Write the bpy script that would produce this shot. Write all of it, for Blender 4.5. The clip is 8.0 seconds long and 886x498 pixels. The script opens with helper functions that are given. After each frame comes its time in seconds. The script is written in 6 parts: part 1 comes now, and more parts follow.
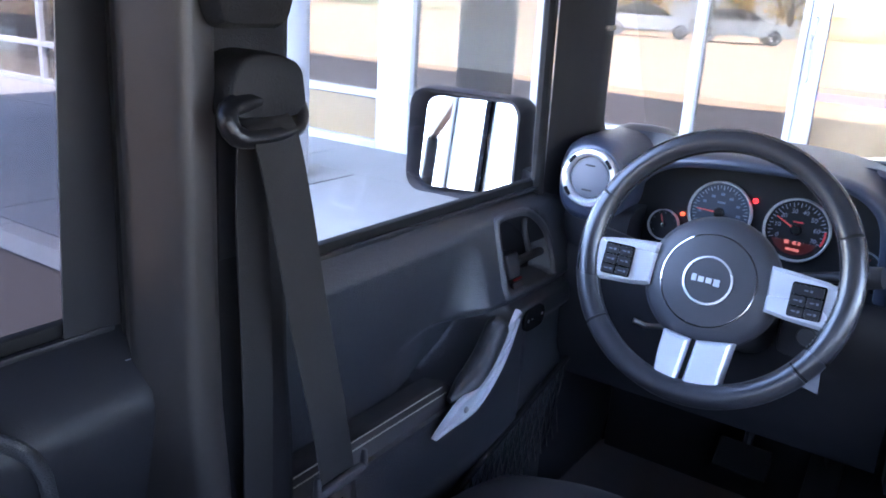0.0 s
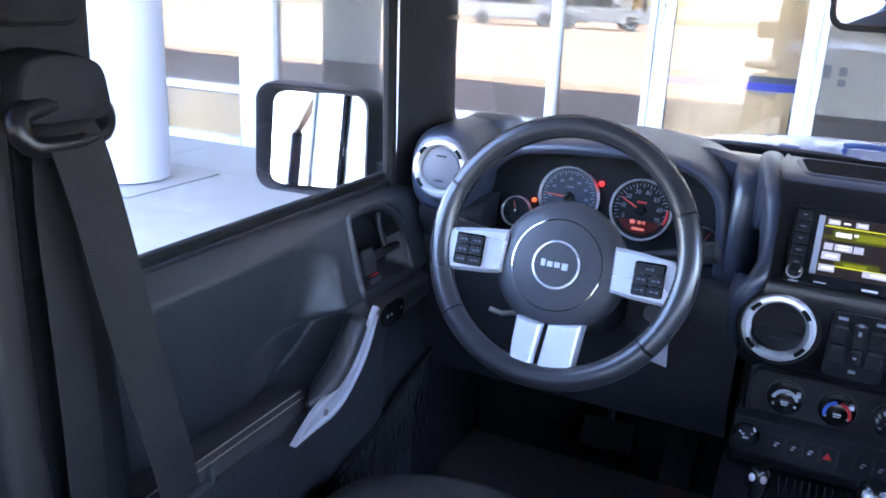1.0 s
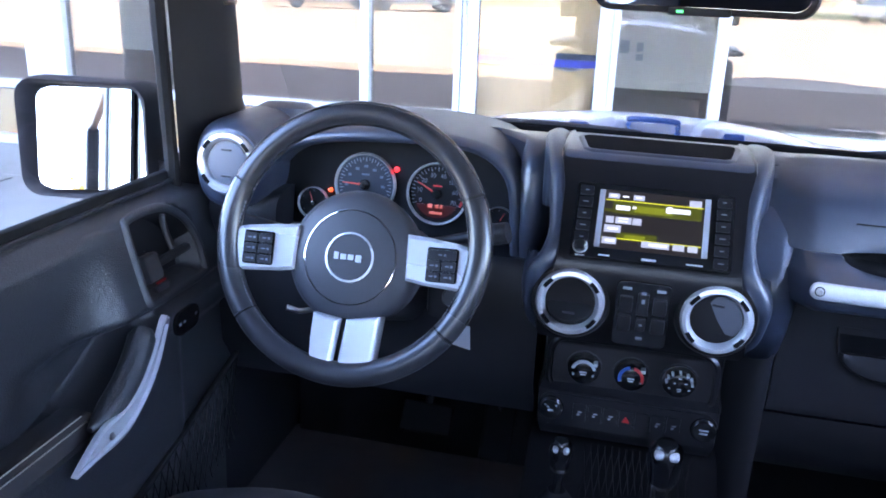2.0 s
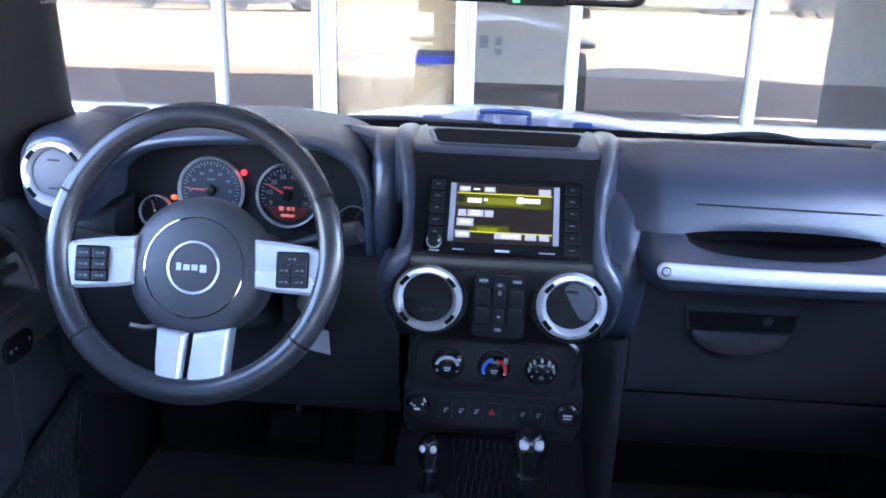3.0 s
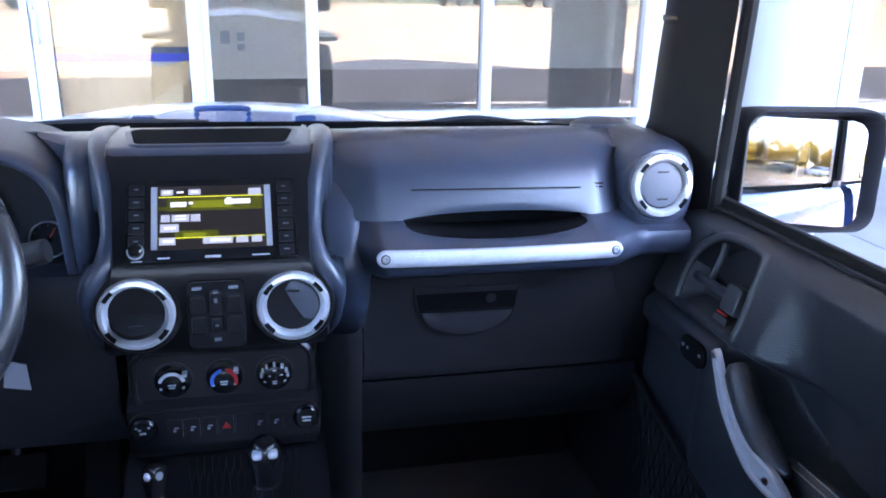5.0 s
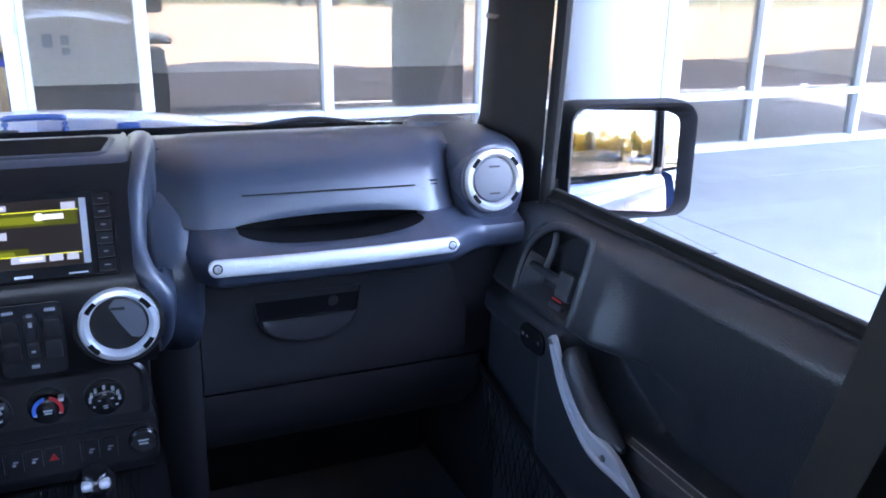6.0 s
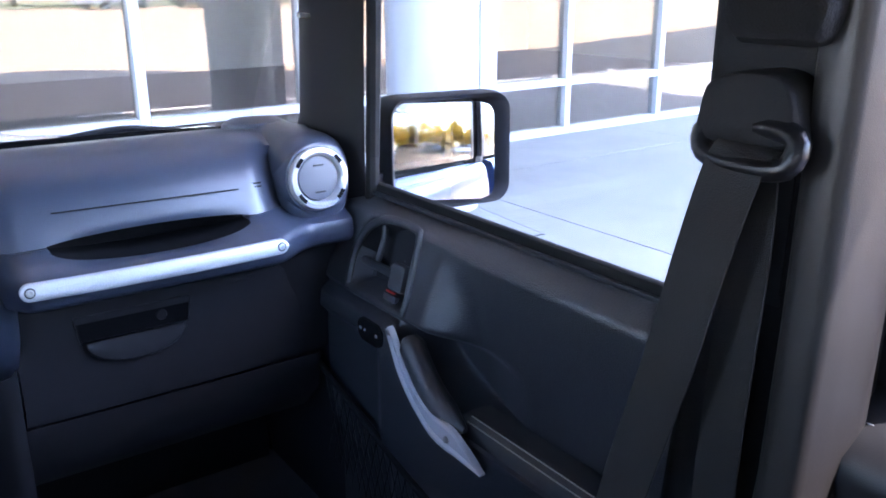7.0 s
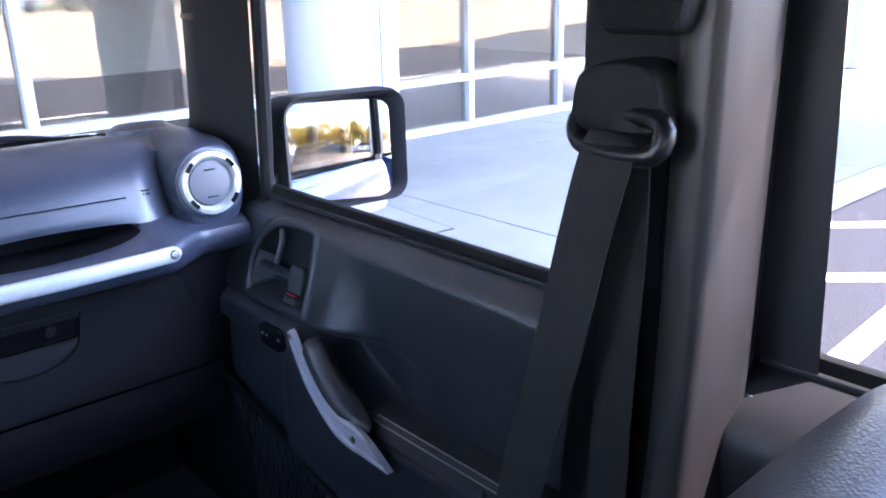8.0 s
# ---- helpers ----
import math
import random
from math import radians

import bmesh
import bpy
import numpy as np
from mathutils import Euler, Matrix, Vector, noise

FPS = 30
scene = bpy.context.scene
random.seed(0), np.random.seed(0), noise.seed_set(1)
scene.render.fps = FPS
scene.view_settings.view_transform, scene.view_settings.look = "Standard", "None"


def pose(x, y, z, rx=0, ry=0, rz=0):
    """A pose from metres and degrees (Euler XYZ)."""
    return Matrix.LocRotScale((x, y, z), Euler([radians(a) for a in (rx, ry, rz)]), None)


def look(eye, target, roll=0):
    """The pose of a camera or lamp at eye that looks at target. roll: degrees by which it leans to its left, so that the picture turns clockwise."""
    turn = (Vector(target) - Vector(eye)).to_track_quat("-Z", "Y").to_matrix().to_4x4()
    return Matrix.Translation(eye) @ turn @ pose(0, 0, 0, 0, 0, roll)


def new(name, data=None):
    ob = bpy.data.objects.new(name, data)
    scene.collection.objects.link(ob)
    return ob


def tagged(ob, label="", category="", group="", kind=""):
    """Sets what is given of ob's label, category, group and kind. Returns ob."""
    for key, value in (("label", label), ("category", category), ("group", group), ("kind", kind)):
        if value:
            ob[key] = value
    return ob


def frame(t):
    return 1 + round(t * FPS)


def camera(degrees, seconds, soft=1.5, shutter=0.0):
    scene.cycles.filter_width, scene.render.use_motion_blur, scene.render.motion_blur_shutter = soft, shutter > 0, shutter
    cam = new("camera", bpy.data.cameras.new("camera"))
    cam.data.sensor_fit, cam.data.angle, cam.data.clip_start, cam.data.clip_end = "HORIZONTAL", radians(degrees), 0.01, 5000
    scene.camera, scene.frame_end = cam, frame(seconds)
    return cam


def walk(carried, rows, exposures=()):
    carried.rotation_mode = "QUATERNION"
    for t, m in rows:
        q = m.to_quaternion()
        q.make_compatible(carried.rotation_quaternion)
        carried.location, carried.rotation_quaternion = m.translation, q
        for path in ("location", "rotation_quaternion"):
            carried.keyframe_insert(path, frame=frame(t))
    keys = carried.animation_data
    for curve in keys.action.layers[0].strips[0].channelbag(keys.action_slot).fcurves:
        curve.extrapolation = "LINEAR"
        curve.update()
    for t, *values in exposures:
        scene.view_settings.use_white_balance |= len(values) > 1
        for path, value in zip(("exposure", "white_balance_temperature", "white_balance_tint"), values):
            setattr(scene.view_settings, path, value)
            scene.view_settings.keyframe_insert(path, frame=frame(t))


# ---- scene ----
cam = camera(56.52, 8.0, soft=1.8)
PATH = [
    (0.0, -0.1030, 0.0004, 1.5477, 34.45, -17.71, -3.89),
    (0.5, -0.0936, 0.0178, 1.5494, 30.84, -17.67, -3.72),
    (1.0, -0.0783, 0.0389, 1.5496, 25.55, -17.75, -3.12),
    (1.5, -0.0551, 0.0671, 1.5537, 19.07, -18.14, -2.76),
    (3.0, -0.0165, 0.1214, 1.5461, 4.00, -18.01, -1.97),
    (3.5, 0.0059, 0.1267, 1.5456, -0.19, -18.04, -1.43),
    (4.0, 0.0201, 0.1345, 1.5421, -4.27, -18.06, -1.56),
    (5.5, 0.0664, 0.1468, 1.5421, -17.79, -17.81, -1.46),
    (6.0, 0.0765, 0.1447, 1.5425, -23.39, -17.70, -1.37),
    (6.5, 0.0755, 0.1366, 1.5439, -29.69, -17.64, -0.86),
    (7.0, 0.0798, 0.1260, 1.5442, -35.51, -17.73, -0.09),
    (7.5, 0.0886, 0.1214, 1.5428, -39.44, -17.86, 0.54),
    (8.0, 0.0975, 0.1128, 1.5435, -42.03, -17.97, 0.89),
]
walk(cam, [(t, pose(x, y, z, 90 + pitch, roll, yaw)) for t, x, y, z, yaw, pitch, roll in PATH],
     [(0.0, 4.62, 6000, 24), (1.5, 4.72, 5850, 23), (4.0, 4.70, 5800, 22), (6.0, 4.64, 5800, 22), (8.0, 4.62, 5900, 25)])

# ---- world and light ----
world = bpy.data.worlds.new("sky")
scene.world = world
world.use_nodes = True
wn = world.node_tree.nodes
sky = wn.new("ShaderNodeTexSky")
sky.sky_type = "NISHITA"
sky.sun_disc = False
sky.sun_elevation = radians(62)
sky.sun_rotation = radians(145)
world.node_tree.links.new(sky.outputs[0], wn["Background"].inputs[0])
wn["Background"].inputs[1].default_value = 0.15
sun = new("sun", bpy.data.lights.new("sun", "SUN"))
sun.data.energy, sun.data.angle, sun.data.color = 2.2, radians(0.5), (1.0, 0.93, 0.82)
sun.matrix_world = look((13.5, -19.2, 44.15), (0.0, 0.0, 0.0))

# ---- materials ----


def material(name, base, rough=0.5, metal=0.0, vary=0.25, scale=30.0, bump=0.0, bump_scale=400.0, coat=0.0, spec=0.5, second=None, big=1.5):
    """A surface with two scales of variation, and fine relief."""
    m = bpy.data.materials.new(name)
    m.use_nodes = True
    nt = m.node_tree
    n, link = nt.nodes, nt.links.new
    b = n["Principled BSDF"]
    b.inputs["Roughness"].default_value = rough
    b.inputs["Metallic"].default_value = metal
    b.inputs["Coat Weight"].default_value = coat
    b.inputs["Coat Roughness"].default_value = 0.03
    b.inputs["Specular IOR Level"].default_value = spec
    co = n.new("ShaderNodeTexCoord")
    fine, large = n.new("ShaderNodeTexNoise"), n.new("ShaderNodeTexNoise")
    fine.inputs["Scale"].default_value, large.inputs["Scale"].default_value = scale, big
    fine.inputs["Detail"].default_value = 6.0
    large.inputs["Detail"].default_value = 3.0
    mix = n.new("ShaderNodeMix")
    mix.data_type = "RGBA"
    dark = second or tuple(c * (1 - vary) for c in base)
    light = base if second else tuple(min(1.0, c * (1 + vary)) for c in base)
    mix.inputs[6].default_value, mix.inputs[7].default_value = (*dark, 1), (*light, 1)
    add = n.new("ShaderNodeMath")
    add.operation = "ADD"
    half = n.new("ShaderNodeMath")
    half.operation = "MULTIPLY"
    half.inputs[1].default_value = 0.5
    for tex in (fine, large):
        link(co.outputs["Object"], tex.inputs["Vector"])
    link(fine.outputs["Fac"], add.inputs[0])
    link(large.outputs["Fac"], add.inputs[1])
    link(add.outputs[0], half.inputs[0])
    link(half.outputs[0], mix.inputs[0])
    link(mix.outputs[2], b.inputs["Base Color"])
    ramp = n.new("ShaderNodeMapRange")
    ramp.inputs["To Min"].default_value = max(0.0, rough - 0.10 * (rough > 0.15))
    ramp.inputs["To Max"].default_value = min(1.0, rough + 0.10 * (rough > 0.15))
    link(large.outputs["Fac"], ramp.inputs["Value"])
    link(ramp.outputs["Result"], b.inputs["Roughness"])
    if bump:
        grain = n.new("ShaderNodeTexVoronoi")
        grain.inputs["Scale"].default_value = bump_scale
        bp = n.new("ShaderNodeBump")
        bp.inputs["Strength"].default_value = bump
        bp.inputs["Distance"].default_value = 0.4 / bump_scale
        link(co.outputs["Object"], grain.inputs["Vector"])
        link(grain.outputs["Distance"], bp.inputs["Height"])
        link(bp.outputs["Normal"], b.inputs["Normal"])
    return m


def pane_material(name, tint, ior=1.45, rough=0.0, gloss=(1, 1, 1)):
    """Flat glazing: clear or tinted, with a real mirror reflection by angle."""
    m = bpy.data.materials.new(name)
    m.use_nodes = True
    n, link = m.node_tree.nodes, m.node_tree.links.new
    n.remove(n["Principled BSDF"])
    t, g, mix, f = n.new("ShaderNodeBsdfTransparent"), n.new("ShaderNodeBsdfGlossy"), n.new("ShaderNodeMixShader"), n.new("ShaderNodeLayerWeight")
    t.inputs[0].default_value = (*tint, 1)
    g.inputs[0].default_value = (*gloss, 1)
    g.inputs["Roughness"].default_value = rough
    power, grow = n.new("ShaderNodeMath"), n.new("ShaderNodeMapRange")
    power.operation, power.inputs[1].default_value = "POWER", 5.0
    grow.inputs["To Min"].default_value = ((ior - 1) / (ior + 1)) ** 2
    link(f.outputs["Facing"], power.inputs[0])
    link(power.outputs[0], grow.inputs["Value"])
    link(grow.outputs[0], mix.inputs[0])
    link(t.outputs[0], mix.inputs[1])
    link(g.outputs[0], mix.inputs[2])
    link(mix.outputs[0], n["Material Output"].inputs[0])
    return m


def glow(name, colour, strength):
    m = bpy.data.materials.new(name)
    m.use_nodes = True
    b = m.node_tree.nodes["Principled BSDF"]
    b.inputs["Base Color"].default_value = (*[c * 0.2 for c in colour], 1)
    b.inputs["Emission Color"].default_value = (*colour, 1)
    b.inputs["Emission Strength"].default_value = strength
    b.inputs["Roughness"].default_value = 0.3
    return m


PAD = material("soft_dash_vinyl", (0.036, 0.045, 0.070), 0.33, spec=0.95, bump=0.3, bump_scale=700, vary=0.15)
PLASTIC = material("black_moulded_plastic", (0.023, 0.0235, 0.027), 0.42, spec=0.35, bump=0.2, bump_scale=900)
TRIM = material("dark_grey_trim_plastic", (0.062, 0.063, 0.069), 0.42, bump=0.2, bump_scale=900, vary=0.15)
SATIN = material("satin_black_plastic", (0.0105, 0.0103, 0.0118), 0.30, spec=0.5, bump=0.15, bump_scale=900)
HOUSING = material("weathered_black_housing", (0.020, 0.020, 0.022), 0.6, spec=0.22, vary=0.35, scale=40, bump=0.3, bump_scale=500)
GLOSS = material("gloss_black_plastic", (0.010, 0.010, 0.011), 0.16, vary=0.1)
VINYL = material("black_door_vinyl", (0.038, 0.040, 0.046), 0.31, spec=0.95, bump=0.75, bump_scale=560, vary=0.2)
LEATHER = material("black_seat_leather", (0.052, 0.050, 0.050), 0.40, bump=0.22, bump_scale=420, vary=0.25)
WHEEL = material("worn_black_wheel_leather", (0.032, 0.032, 0.036), 0.27, spec=0.75, bump=0.15, bump_scale=900, vary=0.3)
SILVER = material("satin_silver_plastic", (0.70, 0.71, 0.74), 0.28, metal=0.5, vary=0.06)
BARMETAL = material("brushed_silver_bar", (0.60, 0.61, 0.64), 0.44, metal=0.5, vary=0.12, scale=220, bump=0.3, bump_scale=500)
CHROME = material("bright_chrome", (0.80, 0.81, 0.82), 0.10, metal=1.0, vary=0.03)
STEEL = material("worn_steel", (0.45, 0.45, 0.46), 0.35, metal=1.0, vary=0.15)
HUBSKIN = material("black_airbag_cover_skin", (0.044, 0.045, 0.052), 0.45, bump=0.3, bump_scale=700, vary=0.12)
RUBBER = material("black_rubber", (0.012, 0.012, 0.0125), 0.7, spec=0.2, vary=0.3)
PILLAR = material("grained_pillar_plastic", (0.031, 0.0285, 0.028), 0.38, spec=0.6, bump=0.22, bump_scale=1000, vary=0.12)
SCREENPOST = material("matte_screen_post_plastic", (0.012, 0.0115, 0.013), 0.6, spec=0.25, bump=0.2, bump_scale=900)
POSTBLACK = material("matte_black_post_film", (0.010, 0.010, 0.011), 0.95, spec=0.0, vary=0.1)
PADDING = material("black_roll_bar_fabric", (0.014, 0.014, 0.015), 0.9, bump=0.6, bump_scale=500)
CARPET = material("black_carpet", (0.08, 0.080, 0.084), 0.95, bump=1.0, bump_scale=500)
HEADLINER = material("grey_hardtop_lining", (0.12, 0.12, 0.122), 0.9, bump=0.3, bump_scale=500)
PAINT = material("blue_car_paint", (0.055, 0.10, 0.25), 0.25, metal=0.3, coat=0.45, vary=0.08, scale=900)
STITCH = material("pale_stitching_thread", (0.40, 0.38, 0.33), 0.8)
GREY = material("pale_grey_plastic", (0.30, 0.31, 0.34), 0.5, vary=0.1)
INK = material("white_printed_marking", (0.50, 0.51, 0.54), 0.5, vary=0.05)
REDINK = material("red_printed_marking", (0.60, 0.03, 0.03), 0.5, vary=0.05)
BLUEINK = material("blue_printed_marking", (0.06, 0.16, 0.60), 0.5, vary=0.05)
WHEELSTITCH = material("grey_wheel_stitching", (0.16, 0.16, 0.17), 0.8)
REDTEXT = glow("red_lit_digits", (0.9, 0.25, 0.2), 0.03)
DIMBLUE = material("dim_blue_grey_marking", (0.075, 0.095, 0.14), 0.5, vary=0.05)
# Black for the gasket and notches; painted shade in trays and latch recess.
SLOTBLACK = material("matte_black_and_recess_shade", (0.006, 0.006, 0.007), 0.95, spec=0.1)
DIALINK = material("dim_dial_printing", (0.15, 0.16, 0.20), 0.5, vary=0.05)
DIAL = material("dark_dial_face", (0.011, 0.012, 0.014), 0.6, spec=0.12, vary=0.1)
BLUEDIAL = material("blue_grey_dial_face", (0.030, 0.036, 0.050), 0.5, spec=0.2, vary=0.2, scale=90)
NEEDLE = material("red_needle", (0.70, 0.06, 0.04), 0.4, vary=0.05)
FRAMEPAINT = material("white_painted_aluminium", (0.40, 0.42, 0.45), 0.4, vary=0.05, scale=8)
COLUMNPAINT = material("white_painted_column", (0.33, 0.345, 0.385), 0.55, vary=0.06, scale=6, bump=0.1, bump_scale=150)
CONCRETE = material("pale_broom_concrete", (0.26, 0.262, 0.26), 0.85, scale=5, vary=0.30, bump=0.5, bump_scale=180, big=0.9)
KERB = material("stained_kerb_concrete", (0.36, 0.35, 0.33), 0.9, scale=25, vary=0.3, bump=0.6, bump_scale=120)
ASPHALT = material("weathered_asphalt_and_shade", (0.036, 0.0355, 0.041), 0.9, spec=0.12, scale=60, vary=0.25, bump=0.8, bump_scale=90, big=0.35)
LOT = material("pale_sunlit_paving", (0.300, 0.212, 0.122), 0.9, scale=3, vary=0.08, bump=0.3, bump_scale=60, big=0.15)
LINEPAINT = material("worn_white_road_paint", (0.75, 0.75, 0.73), 0.8, scale=40, vary=0.12, second=(0.55, 0.55, 0.54))
STUCCO = material("pale_stucco", (0.62, 0.60, 0.56), 0.9, scale=20, vary=0.08, bump=0.4, bump_scale=60)
JOINT = material("dark_joint_filler", (0.06, 0.055, 0.05), 0.9, vary=0.2)
INSIDEWALL = material("pale_grey_interior_paint", (0.40, 0.40, 0.39), 0.7, vary=0.05, scale=3)
INSIDEFLOOR = material("grey_interior_flooring", (0.28, 0.27, 0.265), 0.9, scale=50)
KRAFT = material("brown_kraft_paper", (0.60, 0.45, 0.25), 0.7, scale=7, vary=0.12)
# Same paper in a paler tone: the fold's contrast is put into the colour.
KRAFTFOLD = material("paler_kraft_paper", (0.70, 0.55, 0.34), 0.7, scale=7, vary=0.10)
BANNER = material("blue_printed_banner", (0.05, 0.07, 0.50), 0.5, vary=0.1)
BARK = material("grey_brown_bark", (0.12, 0.09, 0.07), 0.9, bump=0.8, bump_scale=40)
LEAF = material("yellowing_autumn_leaves", (0.46, 0.28, 0.04), 0.7, second=(0.20, 0.18, 0.03), scale=2)
through_leaf = LEAF.node_tree.nodes.new("ShaderNodeBsdfTranslucent")
through_leaf.inputs[0].default_value = (0.62, 0.42, 0.05, 1)
leaf_mix = LEAF.node_tree.nodes.new("ShaderNodeMixShader")
LEAF.node_tree.links.new(LEAF.node_tree.nodes["Principled BSDF"].outputs[0], leaf_mix.inputs[1])
LEAF.node_tree.links.new(through_leaf.outputs[0], leaf_mix.inputs[2])
LEAF.node_tree.links.new(leaf_mix.outputs[0], LEAF.node_tree.nodes["Material Output"].inputs[0])
GRASS = material("dry_green_grass", (0.11, 0.13, 0.04), 0.9, scale=15, vary=0.3)
MIRROR = material("silvered_mirror_glass", (0.92, 0.93, 0.95), 0.01, metal=1.0, vary=0.01)
WINGGLASS = material("chromed_wing_mirror_glass", (0.62, 0.62, 0.63), 0.01, metal=1.0, vary=0.01)
PULLPAINT = material("satin_silver_paint", (0.62, 0.64, 0.69), 0.33, metal=0.25, vary=0.06)
CLEAR = pane_material("clear_car_glass", (0.96, 0.975, 0.97), 1.3)
TINT = pane_material("tinted_car_glass", (0.38, 0.38, 0.39), 1.3)
PALETINT = pane_material("lightly_tinted_car_glass", (0.80, 0.80, 0.80), 1.3)
PRIVACY = pane_material("dark_privacy_glass", (0.56, 0.56, 0.57), 1.3)
STORE = pane_material("coated_storefront_glass", (0.86, 0.85, 0.84), 1.9, 0.0, (1.0, 0.92, 0.80))
SCREEN = glow("lit_display_dark", (0.030, 0.026, 0.024), 0.03)
SCREENYELLOW = glow("lit_display_yellow", (0.55, 0.55, 0.02), 0.07)
SCREENGREEN = glow("lit_display_olive", (0.20, 0.22, 0.01), 0.045)
SCREENOLIVE = glow("dim_display_olive", (0.10, 0.11, 0.01), 0.03)
SCREENGREY = glow("lit_display_grey", (0.42, 0.44, 0.50), 0.05)
SCREENWHITE = glow("lit_display_white", (0.9, 0.92, 0.95), 0.052)
REDLAMP = glow("red_warning_lamp", (1.0, 0.03, 0.03), 0.12)
AMBERLAMP = glow("amber_warning_lamp", (1.0, 0.10, 0.02), 0.10)
GREENLAMP = glow("green_mirror_lamp", (0.1, 0.9, 0.2), 0.120)
REDLCD = glow("red_lit_odometer", (0.07, 0.008, 0.007), 0.018)

# ---- building helpers ----
BASE = {}


def thing(name, at, label, category, group="", kind=""):
    ob = new(name)
    ob.empty_display_size = 0.05
    ob.location = at
    BASE[ob] = Vector(at)
    return tagged(ob, label, category, group, kind)


def weigh(me, limit):
    """Shading normals weighed by face area, so that large faces stay flat beside their rounded edges."""
    normal, area = [p.normal.copy() for p in me.polygons], [p.area for p in me.polygons]
    round_vertex = [[] for v in me.vertices]
    for p in me.polygons:
        for v in p.vertices:
            round_vertex[v].append(p.index)
    out = [None] * len(me.loops)
    for p in me.polygons:
        for k in p.loop_indices:
            total = Vector((0, 0, 0))
            for q in round_vertex[me.loops[k].vertex_index]:
                if normal[q].dot(normal[p.index]) >= limit:
                    total += normal[q] * area[q]
            out[k] = total.normalized() if total.length > 1e-12 else normal[p.index]
    me.normals_split_custom_set(out)


def mesh_of(name, bm, mat, sharp=38):
    bmesh.ops.recalc_face_normals(bm, faces=bm.faces)
    me = bpy.data.meshes.new(name)
    bm.to_mesh(me)
    bm.free()
    me.materials.append(mat)
    me.shade_smooth()
    me.set_sharp_from_angle(angle=radians(sharp))
    if len(me.polygons) < 700:
        weigh(me, math.cos(radians(sharp)))
    return me


def part(name, bm, mat, parent, label="", sharp=38):
    at = BASE[parent]
    bmesh.ops.translate(bm, verts=bm.verts, vec=-at)
    ob = new(name, mesh_of(name, bm, mat, sharp))
    ob.parent = parent
    BASE[ob] = at
    if label:
        ob["label"] = label
    return ob


def solo(name, bm, mat, label, category, kind="", group="", sharp=38):
    ob = new(name, mesh_of(name, bm, mat, sharp))
    BASE[ob] = Vector((0, 0, 0))
    return tagged(ob, label, category, group, kind)


def basis(origin, right, up):
    """A placing matrix: local x to the right, y up the face, z out of it."""
    x = Vector(right).normalized()
    z = x.cross(Vector(up)).normalized()
    y = z.cross(x)
    m = Matrix((x, y, z)).transposed().to_4x4()
    m.translation = origin
    return m


def spline(pts, n=6, closed=False):
    """A smooth curve through the points."""
    pts = [Vector(p) for p in pts]
    out, k = [], len(pts)
    for i in range(k if closed else k - 1):
        a = pts[(i - 1) % k] if closed or i else pts[0]
        b, c = pts[i], pts[(i + 1) % k]
        d = pts[(i + 2) % k] if closed or i + 2 < k else pts[-1]
        for j in range(n):
            t = j / n
            out.append(0.5 * ((2 * b) + (c - a) * t + (2 * a - 5 * b + 4 * c - d) * t * t + (3 * b - a - 3 * c + d) * t ** 3))
    if not closed:
        out.append(pts[-1])
    return out


def loft(rings, bm=None, ring=True, caps=True):
    bm = bm or bmesh.new()
    rows = [[bm.verts.new(p) for p in r] for r in rings]
    k = len(rows[0])
    for a, b in zip(rows, rows[1:]):
        for i in range(k if ring else k - 1):
            bm.faces.new((a[i], a[(i + 1) % k], b[(i + 1) % k], b[i]))
    if caps and ring:
        bm.faces.new(rows[0])
        bm.faces.new(list(reversed(rows[-1])))
    return bm


def box(c, s, bev=0.004, bm=None, m=None, seg=2):
    bm = bm or bmesh.new()
    made = bmesh.ops.create_cube(bm, size=1.0)["verts"]
    bmesh.ops.scale(bm, vec=s, verts=made)
    if bev:
        edges = list({e for v in made for e in v.link_edges})
        made = list({v for f in bmesh.ops.bevel(bm, geom=edges, offset=min(bev, 0.49 * min(s)), segments=seg, affect="EDGES", profile=0.5)["faces"] for v in f.verts} | {v for v in made if v.is_valid})
    bmesh.ops.transform(bm, matrix=(m or Matrix()) @ Matrix.Translation(c), verts=made)
    return bm


def tube(path, r, n=12, bm=None, closed=False, squash=1.0, up=(0, 0, 1)):
    """A round bar along the path; r may be a list."""
    path = [Vector(p) for p in path]
    k = len(path)
    rings = []
    for i, p in enumerate(path):
        a = path[(i - 1) % k] if closed or i else p
        b = path[(i + 1) % k] if closed or i < k - 1 else p
        d = (b - a).normalized()
        s = d.cross(Vector(up))
        s = s.normalized() if s.length > 1e-4 else Vector((1, 0, 0))
        w = s.cross(d)
        rr = r[i] if isinstance(r, (list, tuple)) else r
        rings.append([p + (s * math.cos(2 * math.pi * j / n) + w * squash * math.sin(2 * math.pi * j / n)) * rr for j in range(n)])
    if closed:
        rings.append(rings[0])
        bm = loft(rings, bm, True, False)
        bmesh.ops.remove_doubles(bm, verts=bm.verts, dist=1e-6)
        return bm
    return loft(rings, bm)


def strap(path, side, width, thick, bm=None):
    """A flat band along the path; side: its width's direction, at each point or one."""
    path = [Vector(p) for p in path]
    rings = []
    for i, p in enumerate(path):
        d = (path[min(i + 1, len(path) - 1)] - path[max(i - 1, 0)]).normalized()
        s = Vector(side[i] if isinstance(side, list) else side)
        s = (s - d * s.dot(d)).normalized()
        u = d.cross(s)
        w, h = s * width / 2, u * thick / 2
        rings.append([p - w - h, p + w - h, p + w * 1.02, p + w + h, p - w + h, p - w * 1.02])
    return loft(rings, bm)


